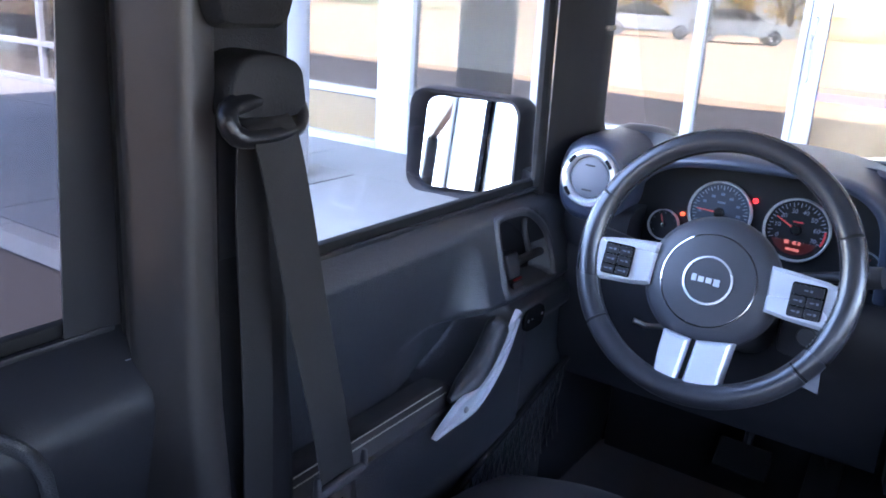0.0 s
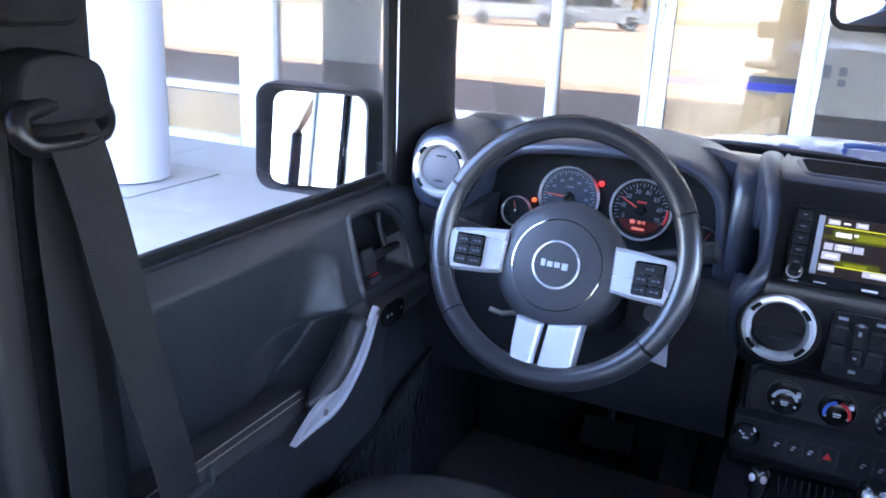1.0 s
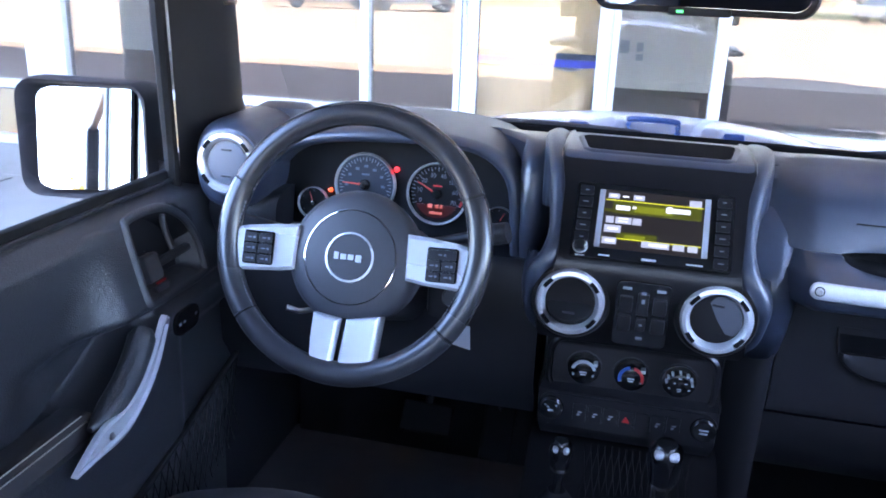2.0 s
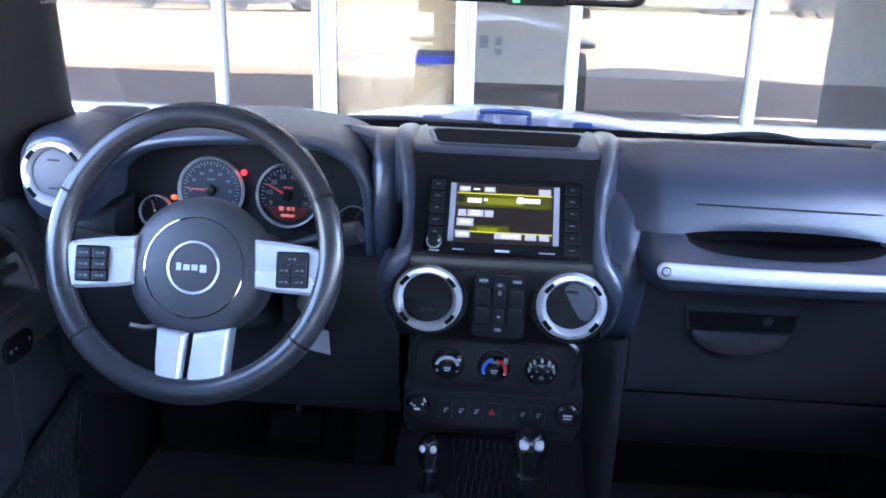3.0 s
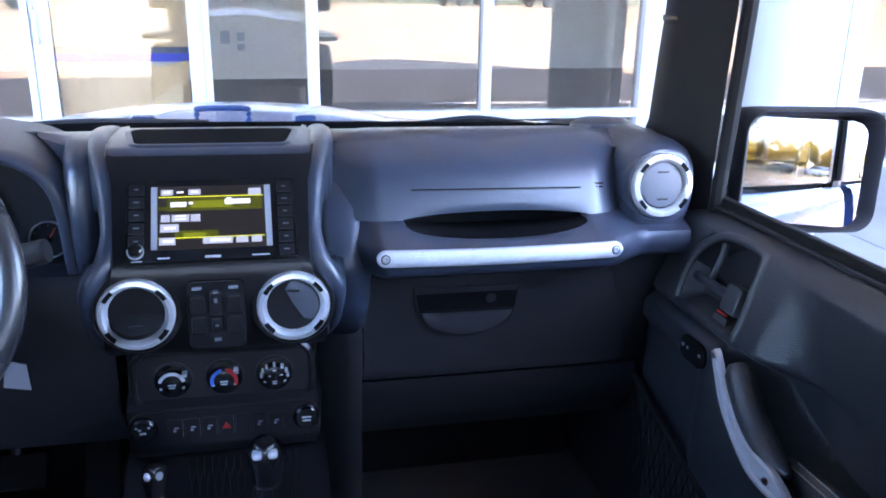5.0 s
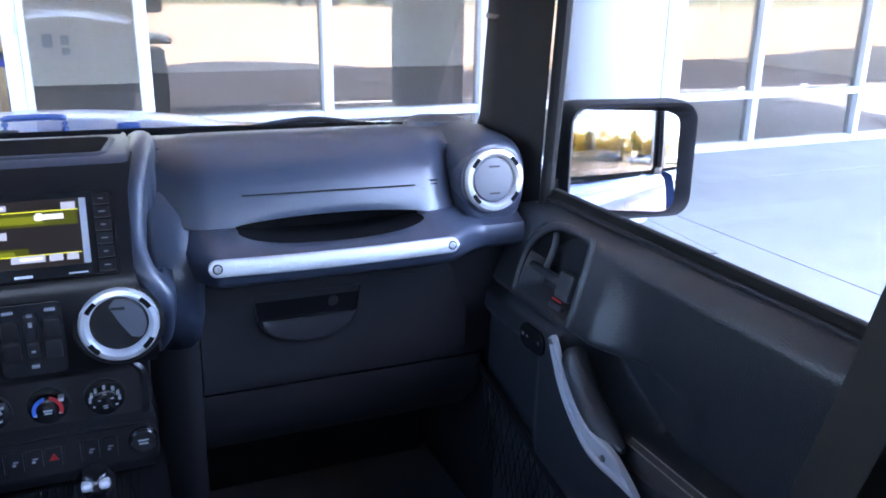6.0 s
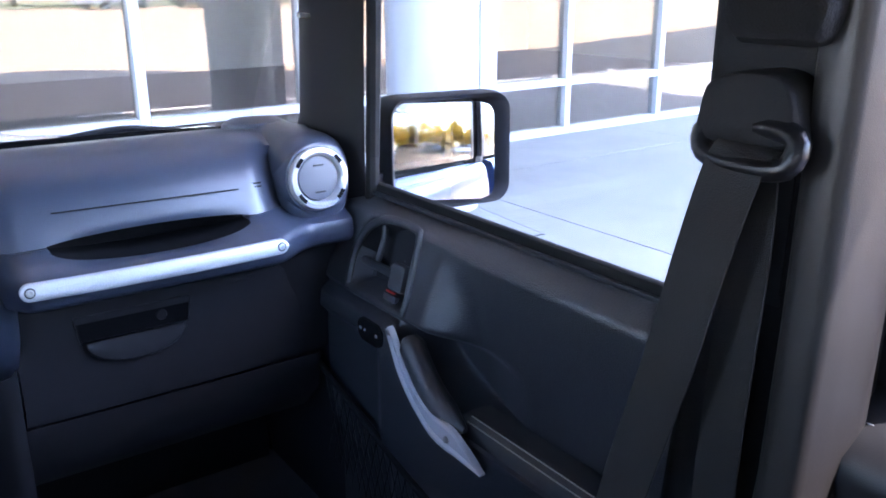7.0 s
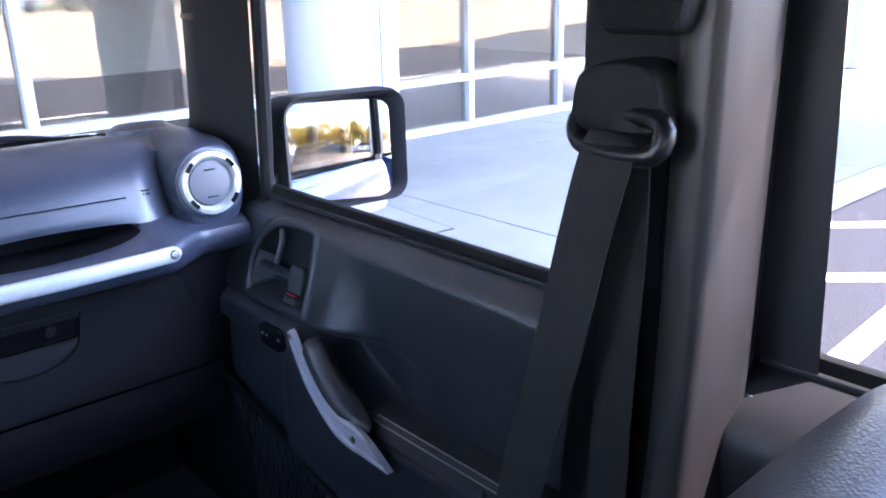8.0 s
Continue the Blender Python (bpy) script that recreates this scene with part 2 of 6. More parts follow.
def lathe(profile, m, n=32, bm=None, arc=360.0, start=0.0):
    """Turns (radius, height) round the local z axis."""
    bm = bm or bmesh.new()
    full = arc >= 360
    k = n if full else n + 1
    rings = [[m @ Vector((r * math.cos(radians(start + arc * i / n)), r * math.sin(radians(start + arc * i / n)), h)) for i in range(k)] for r, h in profile]
    rows = [[bm.verts.new(p) for p in q] for q in rings]
    for a, b in zip(rows, rows[1:]):
        for i in range(k if full else k - 1):
            bm.faces.new((a[i], a[(i + 1) % k], b[(i + 1) % k], b[i]))
    if full:
        if profile[0][0] > 1e-5:
            bm.faces.new(rows[0])
        if profile[-1][0] > 1e-5:
            bm.faces.new(list(reversed(rows[-1])))
        bmesh.ops.remove_doubles(bm, verts=bm.verts, dist=1e-7)
    return bm


def ring_lathe(profile, m, n=40, bm=None, arc=360.0, start=0.0):
    """Turns a closed section round the local z axis: a ring, or a piece of one."""
    bm = bm or bmesh.new()
    full = arc >= 360
    k = n if full else n + 1
    rows = []
    for i in range(k):
        a = radians(start + arc * i / n)
        rows.append([m @ Vector((r * math.cos(a), r * math.sin(a), h)) for r, h in profile])
    if full:
        rows.append(rows[0])
    bm = loft(rows, bm, True, not full)
    if full:
        bmesh.ops.remove_doubles(bm, verts=bm.verts, dist=1e-7)
    return bm


def rrect(w, h, r, n=5):
    r = min(r, w / 2 - 1e-4, h / 2 - 1e-4)
    out = []
    for cx, cy, a in ((w / 2 - r, h / 2 - r, 0), (-w / 2 + r, h / 2 - r, 90), (-w / 2 + r, -h / 2 + r, 180), (w / 2 - r, -h / 2 + r, 270)):
        out += [(cx + r * math.cos(radians(a + 90 * i / n)), cy + r * math.sin(radians(a + 90 * i / n))) for i in range(n + 1)]
    return out


def plate(outline, m, depth, bm=None, soft=0.0, base=0.0):
    """An outline in the local xy plane, thickened along local z, its front edge softened."""
    cx = sum(p[0] for p in outline) / len(outline)
    cy = sum(p[1] for p in outline) / len(outline)

    def shrunk(d, z):
        out = []
        for x, y in outline:
            v = Vector((x - cx, y - cy))
            s = max(0.05, 1 - d / max(v.length, 1e-6))
            out.append(m @ Vector((cx + v.x * s, cy + v.y * s, z)))
        return out
    rings = [shrunk(0, base), shrunk(0, base + depth - soft)]
    if soft:
        rings += [shrunk(soft * 0.3, base + depth - soft * 0.3), shrunk(soft, base + depth)]
    return loft(rings, bm)


def frame_plate(outer, inner, m, depth, bm=None, base=0.0):
    """A rim between two outlines of as many points."""
    rings = [[m @ Vector((*p, base)) for p in outer], [m @ Vector((*p, base + depth)) for p in outer],
             [m @ Vector((*p, base + depth)) for p in inner], [m @ Vector((*p, base)) for p in inner], [m @ Vector((*p, base)) for p in outer]]
    bm = loft(rings, bm, True, False)
    bmesh.ops.remove_doubles(bm, verts=bm.verts, dist=1e-7)
    return bm


def smooth(t):
    t = max(0.0, min(1.0, t))
    return t * t * (3 - 2 * t)


def bars(m, spots, depth=0.0006, bm=None):
    """Printed marks: (x, y, width, height) on the local face."""
    bm = bm or bmesh.new()
    for x, y, w, h in spots:
        box((x, y, depth / 2), (w, h, depth), 0, bm, m)
    return bm


def marks(name, m, spots, depth, mat, parent, label=""):
    """Printed marks as pieces of their own."""
    for spot in spots:
        part(name, bars(m, [spot], depth), mat, parent, label)


def letters(text, m, size, parent, mat, name="printed_number"):
    """Built-in lettering, flat on the local face, centred."""
    cu = bpy.data.curves.new(name, "FONT")
    cu.body, cu.size, cu.align_x, cu.align_y, cu.extrude = text, size, "CENTER", "CENTER", 0.0002
    tmp = bpy.data.objects.new(name, cu)
    me = bpy.data.meshes.new_from_object(tmp)
    bpy.data.objects.remove(tmp)
    bm = bmesh.new()
    bm.from_mesh(me)
    bpy.data.meshes.remove(me)
    bm.transform(m)
    return part(name, bm, mat, parent)


# ---- the street side: ground, pavement, storefront ----
YF = 6.36          # the storefront's plane
KERB_Y = 2.45      # the kerb's edge
PAVE = 0.12        # the pavement's height

bm = bmesh.new()
bmesh.ops.create_grid(bm, x_segments=2, y_segments=2, size=1500.0)
solo("ground", bm, LOT, "pale paving of the lot, sunlight put into its tone", "ground", "structure")
# Far edge traces the shade boundary: shade painted as asphalt, sun as pale paving.
edge = []
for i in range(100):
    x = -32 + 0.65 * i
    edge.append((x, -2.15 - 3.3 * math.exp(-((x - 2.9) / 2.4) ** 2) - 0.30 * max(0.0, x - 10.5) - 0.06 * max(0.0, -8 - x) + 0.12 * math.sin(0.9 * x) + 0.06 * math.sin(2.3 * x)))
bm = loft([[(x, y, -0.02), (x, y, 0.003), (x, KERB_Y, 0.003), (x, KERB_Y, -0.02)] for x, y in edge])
solo("road", bm, ASPHALT, "weathered asphalt lane along the kerb, with the lot's shade painted in", "road", "structure")

pavement = thing("pavement", (0, KERB_Y, 0), "pale concrete pavement in slabs along the storefront", "pavement", kind="structure")
for i in range(22):
    x0 = -21.0 + i * 2.0
    part("kerb_stone", box((x0 + 1.0, KERB_Y + 0.075, PAVE / 2 - 0.05), (1.99, 0.15, PAVE + 0.10), 0.02), KERB, pavement, "stained concrete kerb stone")
for i in range(14):
    for y0, y1 in ((KERB_Y + 0.155, 5.3), (5.3, YF)):
        x0 = -20.6 + i * 3.05
        part("slab", box((x0 + 1.52, (y0 + y1) / 2, PAVE / 2 - 0.05), (3.04, y1 - y0 - 0.008, PAVE + 0.10), 0.005), CONCRETE, pavement)

lines = thing("parking_lines", (5, 1, 0), "worn white parking lines and hatching on the asphalt", "road marking", kind="structure")
for i in range(7):
    k = 6.41 + i * 1.41
    part("stripe", strap([(k - 2.38, 2.38, 0.006), (k - 1.50, 1.50, 0.006)], (0.707, 0.707, 0), 0.13, 0.004), LINEPAINT, lines)
part("edge_line", strap([(2.4, 1.33, 0.0085), (14.0, 1.95, 0.0085)], (0, 1, 0), 0.13, 0.004), LINEPAINT, lines)

front = thing("storefront_building", (0, YF, PAVE), "storefront with white aluminium frames and coated glass", "building", kind="structure")
Z1, Z2, ZT = PAVE, 0.645, 3.6
posts = [(-15.4, 0.07), (-13.9, 0.07), (-12.35, 0.07), (-10.90, 0.08), (-9.25, 0.07), (-7.7, 0.07), (-6.2, 0.07), (-4.95, 0.39), (-3.43, 0.09), (-2.107, 0.075), (-1.372, 0.048), (-0.213, 0.045),
         (0.524, 0.084), (1.830, 0.078), (3.20, 0.20), (4.62, 0.07), (6.07, 0.075), (7.47, 0.075), (8.85, 0.075), (10.25, 0.075), (11.65, 0.075), (13.0, 0.2)]
for x, w in posts:
    part("mullion", box((x, YF, (Z1 + ZT) / 2), (w, 0.12, ZT - Z1), 0.006), FRAMEPAINT, front)
for (xa, wa), (xb, wb) in zip(posts, posts[1:]):
    a, b = xa + wa / 2, xb - wb / 2
    mid, w = (a + b) / 2, b - a - 0.002
    if abs(mid + 0.80) < 0.1:
        continue                                                          # the entrance door
    part("sill_bar", box((mid, YF - 0.005, Z1 + 0.035), (w, 0.13, 0.07), 0.006), FRAMEPAINT, front)
    part("transom_bar", box((mid, YF, Z2), (w, 0.11, 0.07), 0.006), FRAMEPAINT, front)
    part("upper_pane", box((mid, YF + 0.012, (Z2 + 0.035 + ZT) / 2), (w, 0.012, ZT - Z2 - 0.035), 0), STORE, front, "reflecting coated glass")
    part("lower_pane", box((mid, YF + 0.012, (Z1 + 0.07 + Z2 - 0.035) / 2), (w, 0.012, Z2 - Z1 - 0.105), 0), STORE, front)


def glass_door(x0, x1, left, right):
    """A framed glass door leaf; left and right: the widths of its stiles."""
    d = thing("glass_door", ((x0 + x1) / 2, YF, PAVE), "white framed glass entrance door, closed", "door")
    zb, zt, a, b = PAVE + 0.01, 2.4, x0 + left, x1 - right
    part("stile", box((x0 + left / 2, YF - 0.01, (zb + zt) / 2), (left, 0.05, zt - zb), 0.004), FRAMEPAINT, d)
    part("stile", box((x1 - right / 2, YF - 0.01, (zb + zt) / 2), (right, 0.05, zt - zb), 0.004), FRAMEPAINT, d)
    part("bottom_rail", box(((a + b) / 2, YF - 0.01, zb + 0.25), (b - a, 0.05, 0.50), 0.004), FRAMEPAINT, d)
    part("top_rail", box(((a + b) / 2, YF - 0.01, zt - 0.06), (b - a, 0.05, 0.12), 0.004), FRAMEPAINT, d)
    part("pane", box(((a + b) / 2, YF + 0.004, (zb + 0.50 + zt - 0.12) / 2), (b - a, 0.01, zt - zb - 0.62), 0), STORE, d)
    return d


leaf = glass_door(-1.346, -0.237, 0.122, 0.102)
part("pull_handle", tube(spline([(-1.305, YF - 0.03, 1.60), (-1.305, YF - 0.085, 1.58), (-1.305, YF - 0.085, 1.22), (-1.305, YF - 0.03, 1.20)], 4), 0.014), FRAMEPAINT, leaf)
part("pull_lock", box((-1.305, YF - 0.045, 1.10), (0.05, 0.025, 0.09), 0.006), SILVER, leaf)
lock = part("lock_case", box((-0.290, YF - 0.045, 1.325), (0.055, 0.025, 0.125), 0.006), SILVER, leaf)
part("thumb_turn", box((-0.290, YF - 0.062, 1.335), (0.012, 0.014, 0.040), 0.003), CHROME, lock)
part("over_door_panel", box((-0.79, YF, 3.005), (1.10, 0.06, 1.19), 0.004), FRAMEPAINT, front)

part("upper_wall", box((-1.2, YF + 0.1, ZT + 0.40), (28.6, 0.3, 0.8), 0.01), STUCCO, front)
part("roof", box((-1.2, YF + 4.5, ZT + 0.2), (28.6, 8.5, 0.2), 0.01), STUCCO, front)
# Out of view; its depth and ends are set by the pavement's shade.
part("canopy", box((0.80, YF - 2.81, ZT + 0.2), (19.6, 5.46, 0.25), 0.02), STUCCO, front, "unseen pale stucco canopy shading the pavement")
# Added out of view to keep the sun off the car.
part("shading_canopy", box((1.95, 2.885, 4.05), (4.5, 6.95, 0.30), 0.02), STUCCO, front, "unseen canopy added to shade the car")
part("end_wall", box((13.2, YF + 4.4, 2.0), (0.2, 8.6, 3.8), 0.01), STUCCO, front)
part("end_wall", box((-15.6, YF + 4.4, 2.0), (0.2, 8.6, 3.8), 0.01), STUCCO, front)
part("rear_wall", box((-1.2, YF + 8.7, 2.0), (28.6, 0.2, 3.8), 0.01), INSIDEWALL, front)
part("shop_floor", box((-1.2, YF + 4.4, 0.06), (28.6, 8.5, 0.10), 0), INSIDEFLOOR, front)

inner = thing("partition_wall", (0.0, 13.5, PAVE), "pale grey partition wall with electrical boxes at the back of the shop", "wall", kind="structure")
part("wall_board", box((-0.55, 13.55, 1.75), (3.30, 0.10, 3.26), 0.003), STUCCO, inner)
for x, z, w, h in ((-0.27, 0.755, 0.14, 0.19), (-0.04, 0.765, 0.11, 0.13), (-0.04, 0.605, 0.11, 0.10)):
    part("electrical_box", box((x, 13.47, z), (w, 0.06, h), 0.006), GREY, inner)

paper = thing("kraft_paper_sheet", (-0.8, YF + 0.15, PAVE), "creased brown kraft paper taped behind the door glass", "paper")
rng = random.Random(4)
grid = [[Vector((-1.24 + 0.88 * i / 14, YF + 0.12 + 0.02 * rng.random() + 0.05 * abs((i / 14) - (j / 10)), PAVE + 0.05 + (0.86 + 0.02 * math.sin(i)) * j / 10)) for i in range(15)] for j in range(11)]
part("sheet", loft(grid, None, False), KRAFT, paper, sharp=4)
grid = [[Vector((-1.25 + 0.93 * i / 14, YF + 0.16 + 0.015 * rng.random(), PAVE + 0.94 + 1.25 * j / 8)) for i in range(15)] for j in range(9)]
part("sheet", loft(grid, None, False), KRAFT, paper, sharp=4)
part("folded_corner", loft([[Vector((-1.24 + 0.86 * k, YF + 0.100 - 0.012 * d, PAVE + 0.06 + z)) for z in (0.0, 0.16 + 0.60 * k)] for k, d in ((0.0, 0), (0.5, 1), (0.97, 0.4))], None, False), KRAFTFOLD, paper)
band = thing("blue_banner", (-0.6, YF + 0.2, 1.0), "dark blue banner strip behind the door glass", "banner")
part("cloth", box((-0.80, YF + 0.145, 1.070), (0.92, 0.006, 0.058), 0.002), BANNER, band)
part("upper_strip", box((-0.80, YF + 0.145, 1.122), (0.92, 0.006, 0.044), 0.002), DIMBLUE, band, "grey-green upper strip")
paper2 = thing("kraft_paper_sheet", (-5.9, YF + 0.1, PAVE), "tan paper covering the lower storefront panes", "paper")
for xa, xb in ((-6.15, -5.15), (-4.70, -3.5), (-3.38, -2.1)):
    part("sheet", box(((xa + xb) / 2, YF + 0.07, 0.36), (xb - xa, 0.006, 0.44), 0.001), KRAFT, paper2)


def column(x, y, r, spout, pad):
    c = thing("round_column", (x, y, PAVE), "white painted round column on a square concrete pad", "column", "columns before the storefront", "structure")
    part("shaft", lathe([(r, PAVE + 0.02), (r, ZT + 0.4)], Matrix.Translation((x, y, 0)), 40), COLUMNPAINT, c)
    px, py, hx, hy, turn = pad
    pm = pose(px, py, PAVE, 0, 0, turn)
    for name, e, z, mat in (("joint", 0.012, 0.003, JOINT), ("pad", 0.0, 0.006, CONCRETE)):
        part(name, loft([[pm @ Vector((u * (hx + e), v * (hy + e), h)) for u, v in ((-1, -1), (1, -1), (1, 1), (-1, 1))] for h in (-0.01, z)]), mat, c)
    if spout:
        part("downpipe", box((x + r + 0.075, y - 0.06, (PAVE + ZT) / 2 + 0.05), (0.15, 0.12, ZT - PAVE), 0.01), COLUMNPAINT, c, "white boxed downpipe")


column(3.29, 4.72, 0.310, True, (3.06, 4.60, 0.47, 0.78, -5.0))
column(-4.98, 4.72, 0.320, False, (-4.98, 4.72, 0.48, 0.48, 0.0))
column(13.55, 5.45, 0.205, False, (13.55, 5.45, 0.40, 0.40, 0.0))

# ---- the far side of the lot ----
far = thing("far_building", (-30, -75, 0), "low pale building with a red roof beyond the lot", "building")
part("wall", box((-30, -75, 2), (26, 8, 4), 0.05), STUCCO, far)
part("roof", box((-30, -75, 4.5), (27, 9, 1.0), 0.2), REDINK, far, "red roof")
bm = bmesh.new()
bmesh.ops.create_grid(bm, x_segments=2, y_segments=2, size=1.0)
bmesh.ops.scale(bm, vec=(90, 9, 1), verts=bm.verts)
bmesh.ops.translate(bm, vec=(0, -52, 0.05), verts=bm.verts)
solo("grass_strip", bm, GRASS, "dry green grass strip beyond the parking lot", "grass", "structure")


def parked_car(x, y, yaw, paint, label):
    """A plain saloon: body, cabin glass, four wheels."""
    m = pose(x, y, 0, 0, 0, yaw)
    c = thing("parked_car", (x, y, 0), label, "car", "cars parked across the lot")
    side = [(-2.25, 0.35), (-2.28, 0.62), (-2.2, 0.82), (-1.2, 0.95), (1.2, 0.98), (2.15, 0.92), (2.28, 0.7), (2.2, 0.35)]
    rings = [[m @ Vector((w * (0.97 if z > 0.8 else 1), l, z)) for l, z in side] for w in (-0.9, -0.86, 0.86, 0.9)]
    part("body", loft(rings), paint, c)
    roof = [(-0.95, 0.97), (-0.35, 1.38), (0.2, 1.45), (0.9, 1.42), (1.75, 0.99)]
    part("cabin_glass", loft([[m @ Vector((w, l * k, 0.96 + (z - 0.96) * k)) for l, z in roof] for w, k in ((-0.82, 1.0), (-0.62, 0.99), (0.62, 0.99), (0.82, 1.0))]), GLOSS, c)
    part("roof_panel", loft([[m @ Vector((w, l, z)) for l, z in ((-0.4, 1.395), (0.2, 1.462), (0.95, 1.435), (0.95, 1.42), (0.2, 1.447), (-0.4, 1.38))] for w in (-0.64, 0.64)]), paint, c)
    for sx in (-0.8, 0.8):
        for sy in (-1.4, 1.4):
            wm = m @ Matrix.Translation((sx, sy, 0.32)) @ Matrix.Rotation(radians(90), 4, "Y")
            w = part("wheel", lathe([(0.15, 0.11), (0.3, 0.11), (0.32, 0.06), (0.32, -0.06), (0.3, -0.11), (0.15, -0.11)], wm, 20), RUBBER, c)
            part("rim", lathe([(0.0, 0.10), (0.2, 0.113), (0.2, -0.113), (0.0, -0.10)], wm, 16), SILVER, w)


CARWHITE = material("white_car_paint", (0.75, 0.76, 0.78), 0.25, coat=1.0, vary=0.03)
CARBLACK = material("black_car_paint", (0.015, 0.015, 0.017), 0.2, coat=1.0)
CARGREY = material("grey_car_paint", (0.38, 0.38, 0.38), 0.25, metal=0.5, coat=1.0)
parked_car(13.4, -40, 62, CARWHITE, "white saloon car parked across the lot")
parked_car(18.6, -39, 66, CARBLACK, "black saloon car parked across the lot")
parked_car(-14.4, -26.5, 70, CARWHITE, "white saloon car parked across the lot")
parked_car(-10.6, -27.5, 66, CARGREY, "grey saloon car parked across the lot")


def tree(x, y, h, seed):
    r = random.Random(seed)
    t = thing("tree", (x, y, 0), "yellowing broad-leaved tree beyond the parking lot", "tree", "trees beyond the lot")
    bm = tube([(x, y, 0), (x + 0.1, y, h * 0.25), (x, y + 0.1, h * 0.5)], [h * 0.035, h * 0.025, h * 0.015], 8)
    tips = []
    for i in range(12):
        a, z = r.uniform(0, 6.28), h * r.uniform(0.16, 0.45)
        tip = Vector((x + math.cos(a) * h * r.uniform(0.18, 0.34), y + math.sin(a) * h * r.uniform(0.18, 0.34), z + h * r.uniform(0.0, 0.40)))
        tube([(x, y, z), (Vector((x, y, z)) + tip) / 2 + Vector((0, 0, 0.2)), tip], [h * 0.012, h * 0.008, h * 0.003], 6, bm)
        tips.append(tip)
    part("trunk", bm, BARK, t)
    verts, faces = [], []
    for i in range(2400):
        c = r.choice(tips) + Vector((r.gauss(0, 1), r.gauss(0, 1), r.gauss(0, 0.8))) * h * 0.085
        q = Euler((r.uniform(0, 6), r.uniform(0, 6), r.uniform(0, 6))).to_matrix()
        s = h * r.uniform(0.018, 0.04)
        k = len(verts)
        verts += [c + q @ Vector(p) * s for p in ((-1, 0, 0), (0, -0.6, 0.1), (1, 0, 0), (0, 0.6, 0.1))]
        faces.append((k, k + 1, k + 2, k + 3))
    me = bpy.data.meshes.new("crown")
    me.from_pydata([v - Vector((x, y, 0)) for v in verts], [], faces)
    me.materials.append(LEAF)
    crown = new("crown", me)
    crown.parent = t
    crown["kind"] = "stuff"


for i, (x, y, h) in enumerate(((-22, -35, 6.5), (-18.5, -36.5, 6.8), (-15.2, -38, 6.2), (-11.5, -41, 5.2), (2, -53, 6), (6, -51, 6.5), (10, -52, 6), (13.5, -50, 6.5), (17, -50, 6.5), (20, -49, 6), (23, -48, 6.5), (26, -47, 6), (29, -46, 6.5), (33, -47, 6), (38, -46, 6.5), (44, -47, 6.5))):
    tree(x, y, h, i)

# the lot and the shop lie a little askew to the car
SLOPE = Matrix.Rotation(radians(-0.56), 4, "Y")
NEAR = Matrix.Translation((0.0024, 0.0132, 0.106)) @ Matrix.Scale(0.88, 4) @ SLOPE
FAR = Matrix.Translation((0, 0, 0.106)) @ SLOPE
for ob in list(scene.objects):
    if ob.parent is None and ob not in (cam, sun):
        ob.matrix_world = (FAR if ob.name.split(".")[0] in ("ground", "tree", "parked_car", "far_building", "grass_strip") else NEAR) @ ob.matrix_basis

# ---- the car's shell ----
SILL = 1.245


def pillar_front(s):
    """Windscreen pillar with its trim and grab handle; s: -1 driver, 1 passenger."""
    p = thing("windscreen_pillar", (s * 0.71, 1.42, SILL), "black moulded trim on the windscreen pillar", "pillar", "windscreen pillars", "structure")
    rings = []
    for z, lean in ((1.05, -0.03), (1.24, 0.0), (1.34, 0.016), (1.46, 0.040), (1.60, 0.075), (1.74, 0.115)):
        k = smooth((z - 1.2) / 0.15)
        y0, x0 = 1.20 - lean * 0.45, 0.712 - 0.03 * max(0, z - 1.24)
        rings.append([(s * x, y, z) for x, y in ((x0 - 0.012, y0), (x0 - 0.03, y0 + 0.03), (x0 - 0.045, y0 + 0.10), (x0 - 0.04, y0 + 0.20 - 0.05 * k), (x0 - 0.022, y0 + 0.26 - 0.06 * k - lean * 0.3),
                                              (x0 + 0.02, y0 + 0.27 - 0.06 * k - lean * 0.3), (x0 + 0.06, y0 + 0.25), (x0 + 0.03, y0 + 0.08))])
    part("trim", loft(rings), SCREENPOST, p)
    part("weather_seal", tube([(s * 0.705, 1.192, 1.20), (s * 0.706, 1.185, 1.30), (s * 0.700, 1.165, 1.45), (s * 0.69, 1.135, 1.72)], 0.011, 8), RUBBER, p)
    part("clip_band", loft([[(q[0] + (s * -0.002 if i < 4 else 0), q[1], z) for i, q in enumerate(rings[3])] for z in (1.497, 1.505)]), GLOSS, p)


pillar_front(-1)
pillar_front(1)


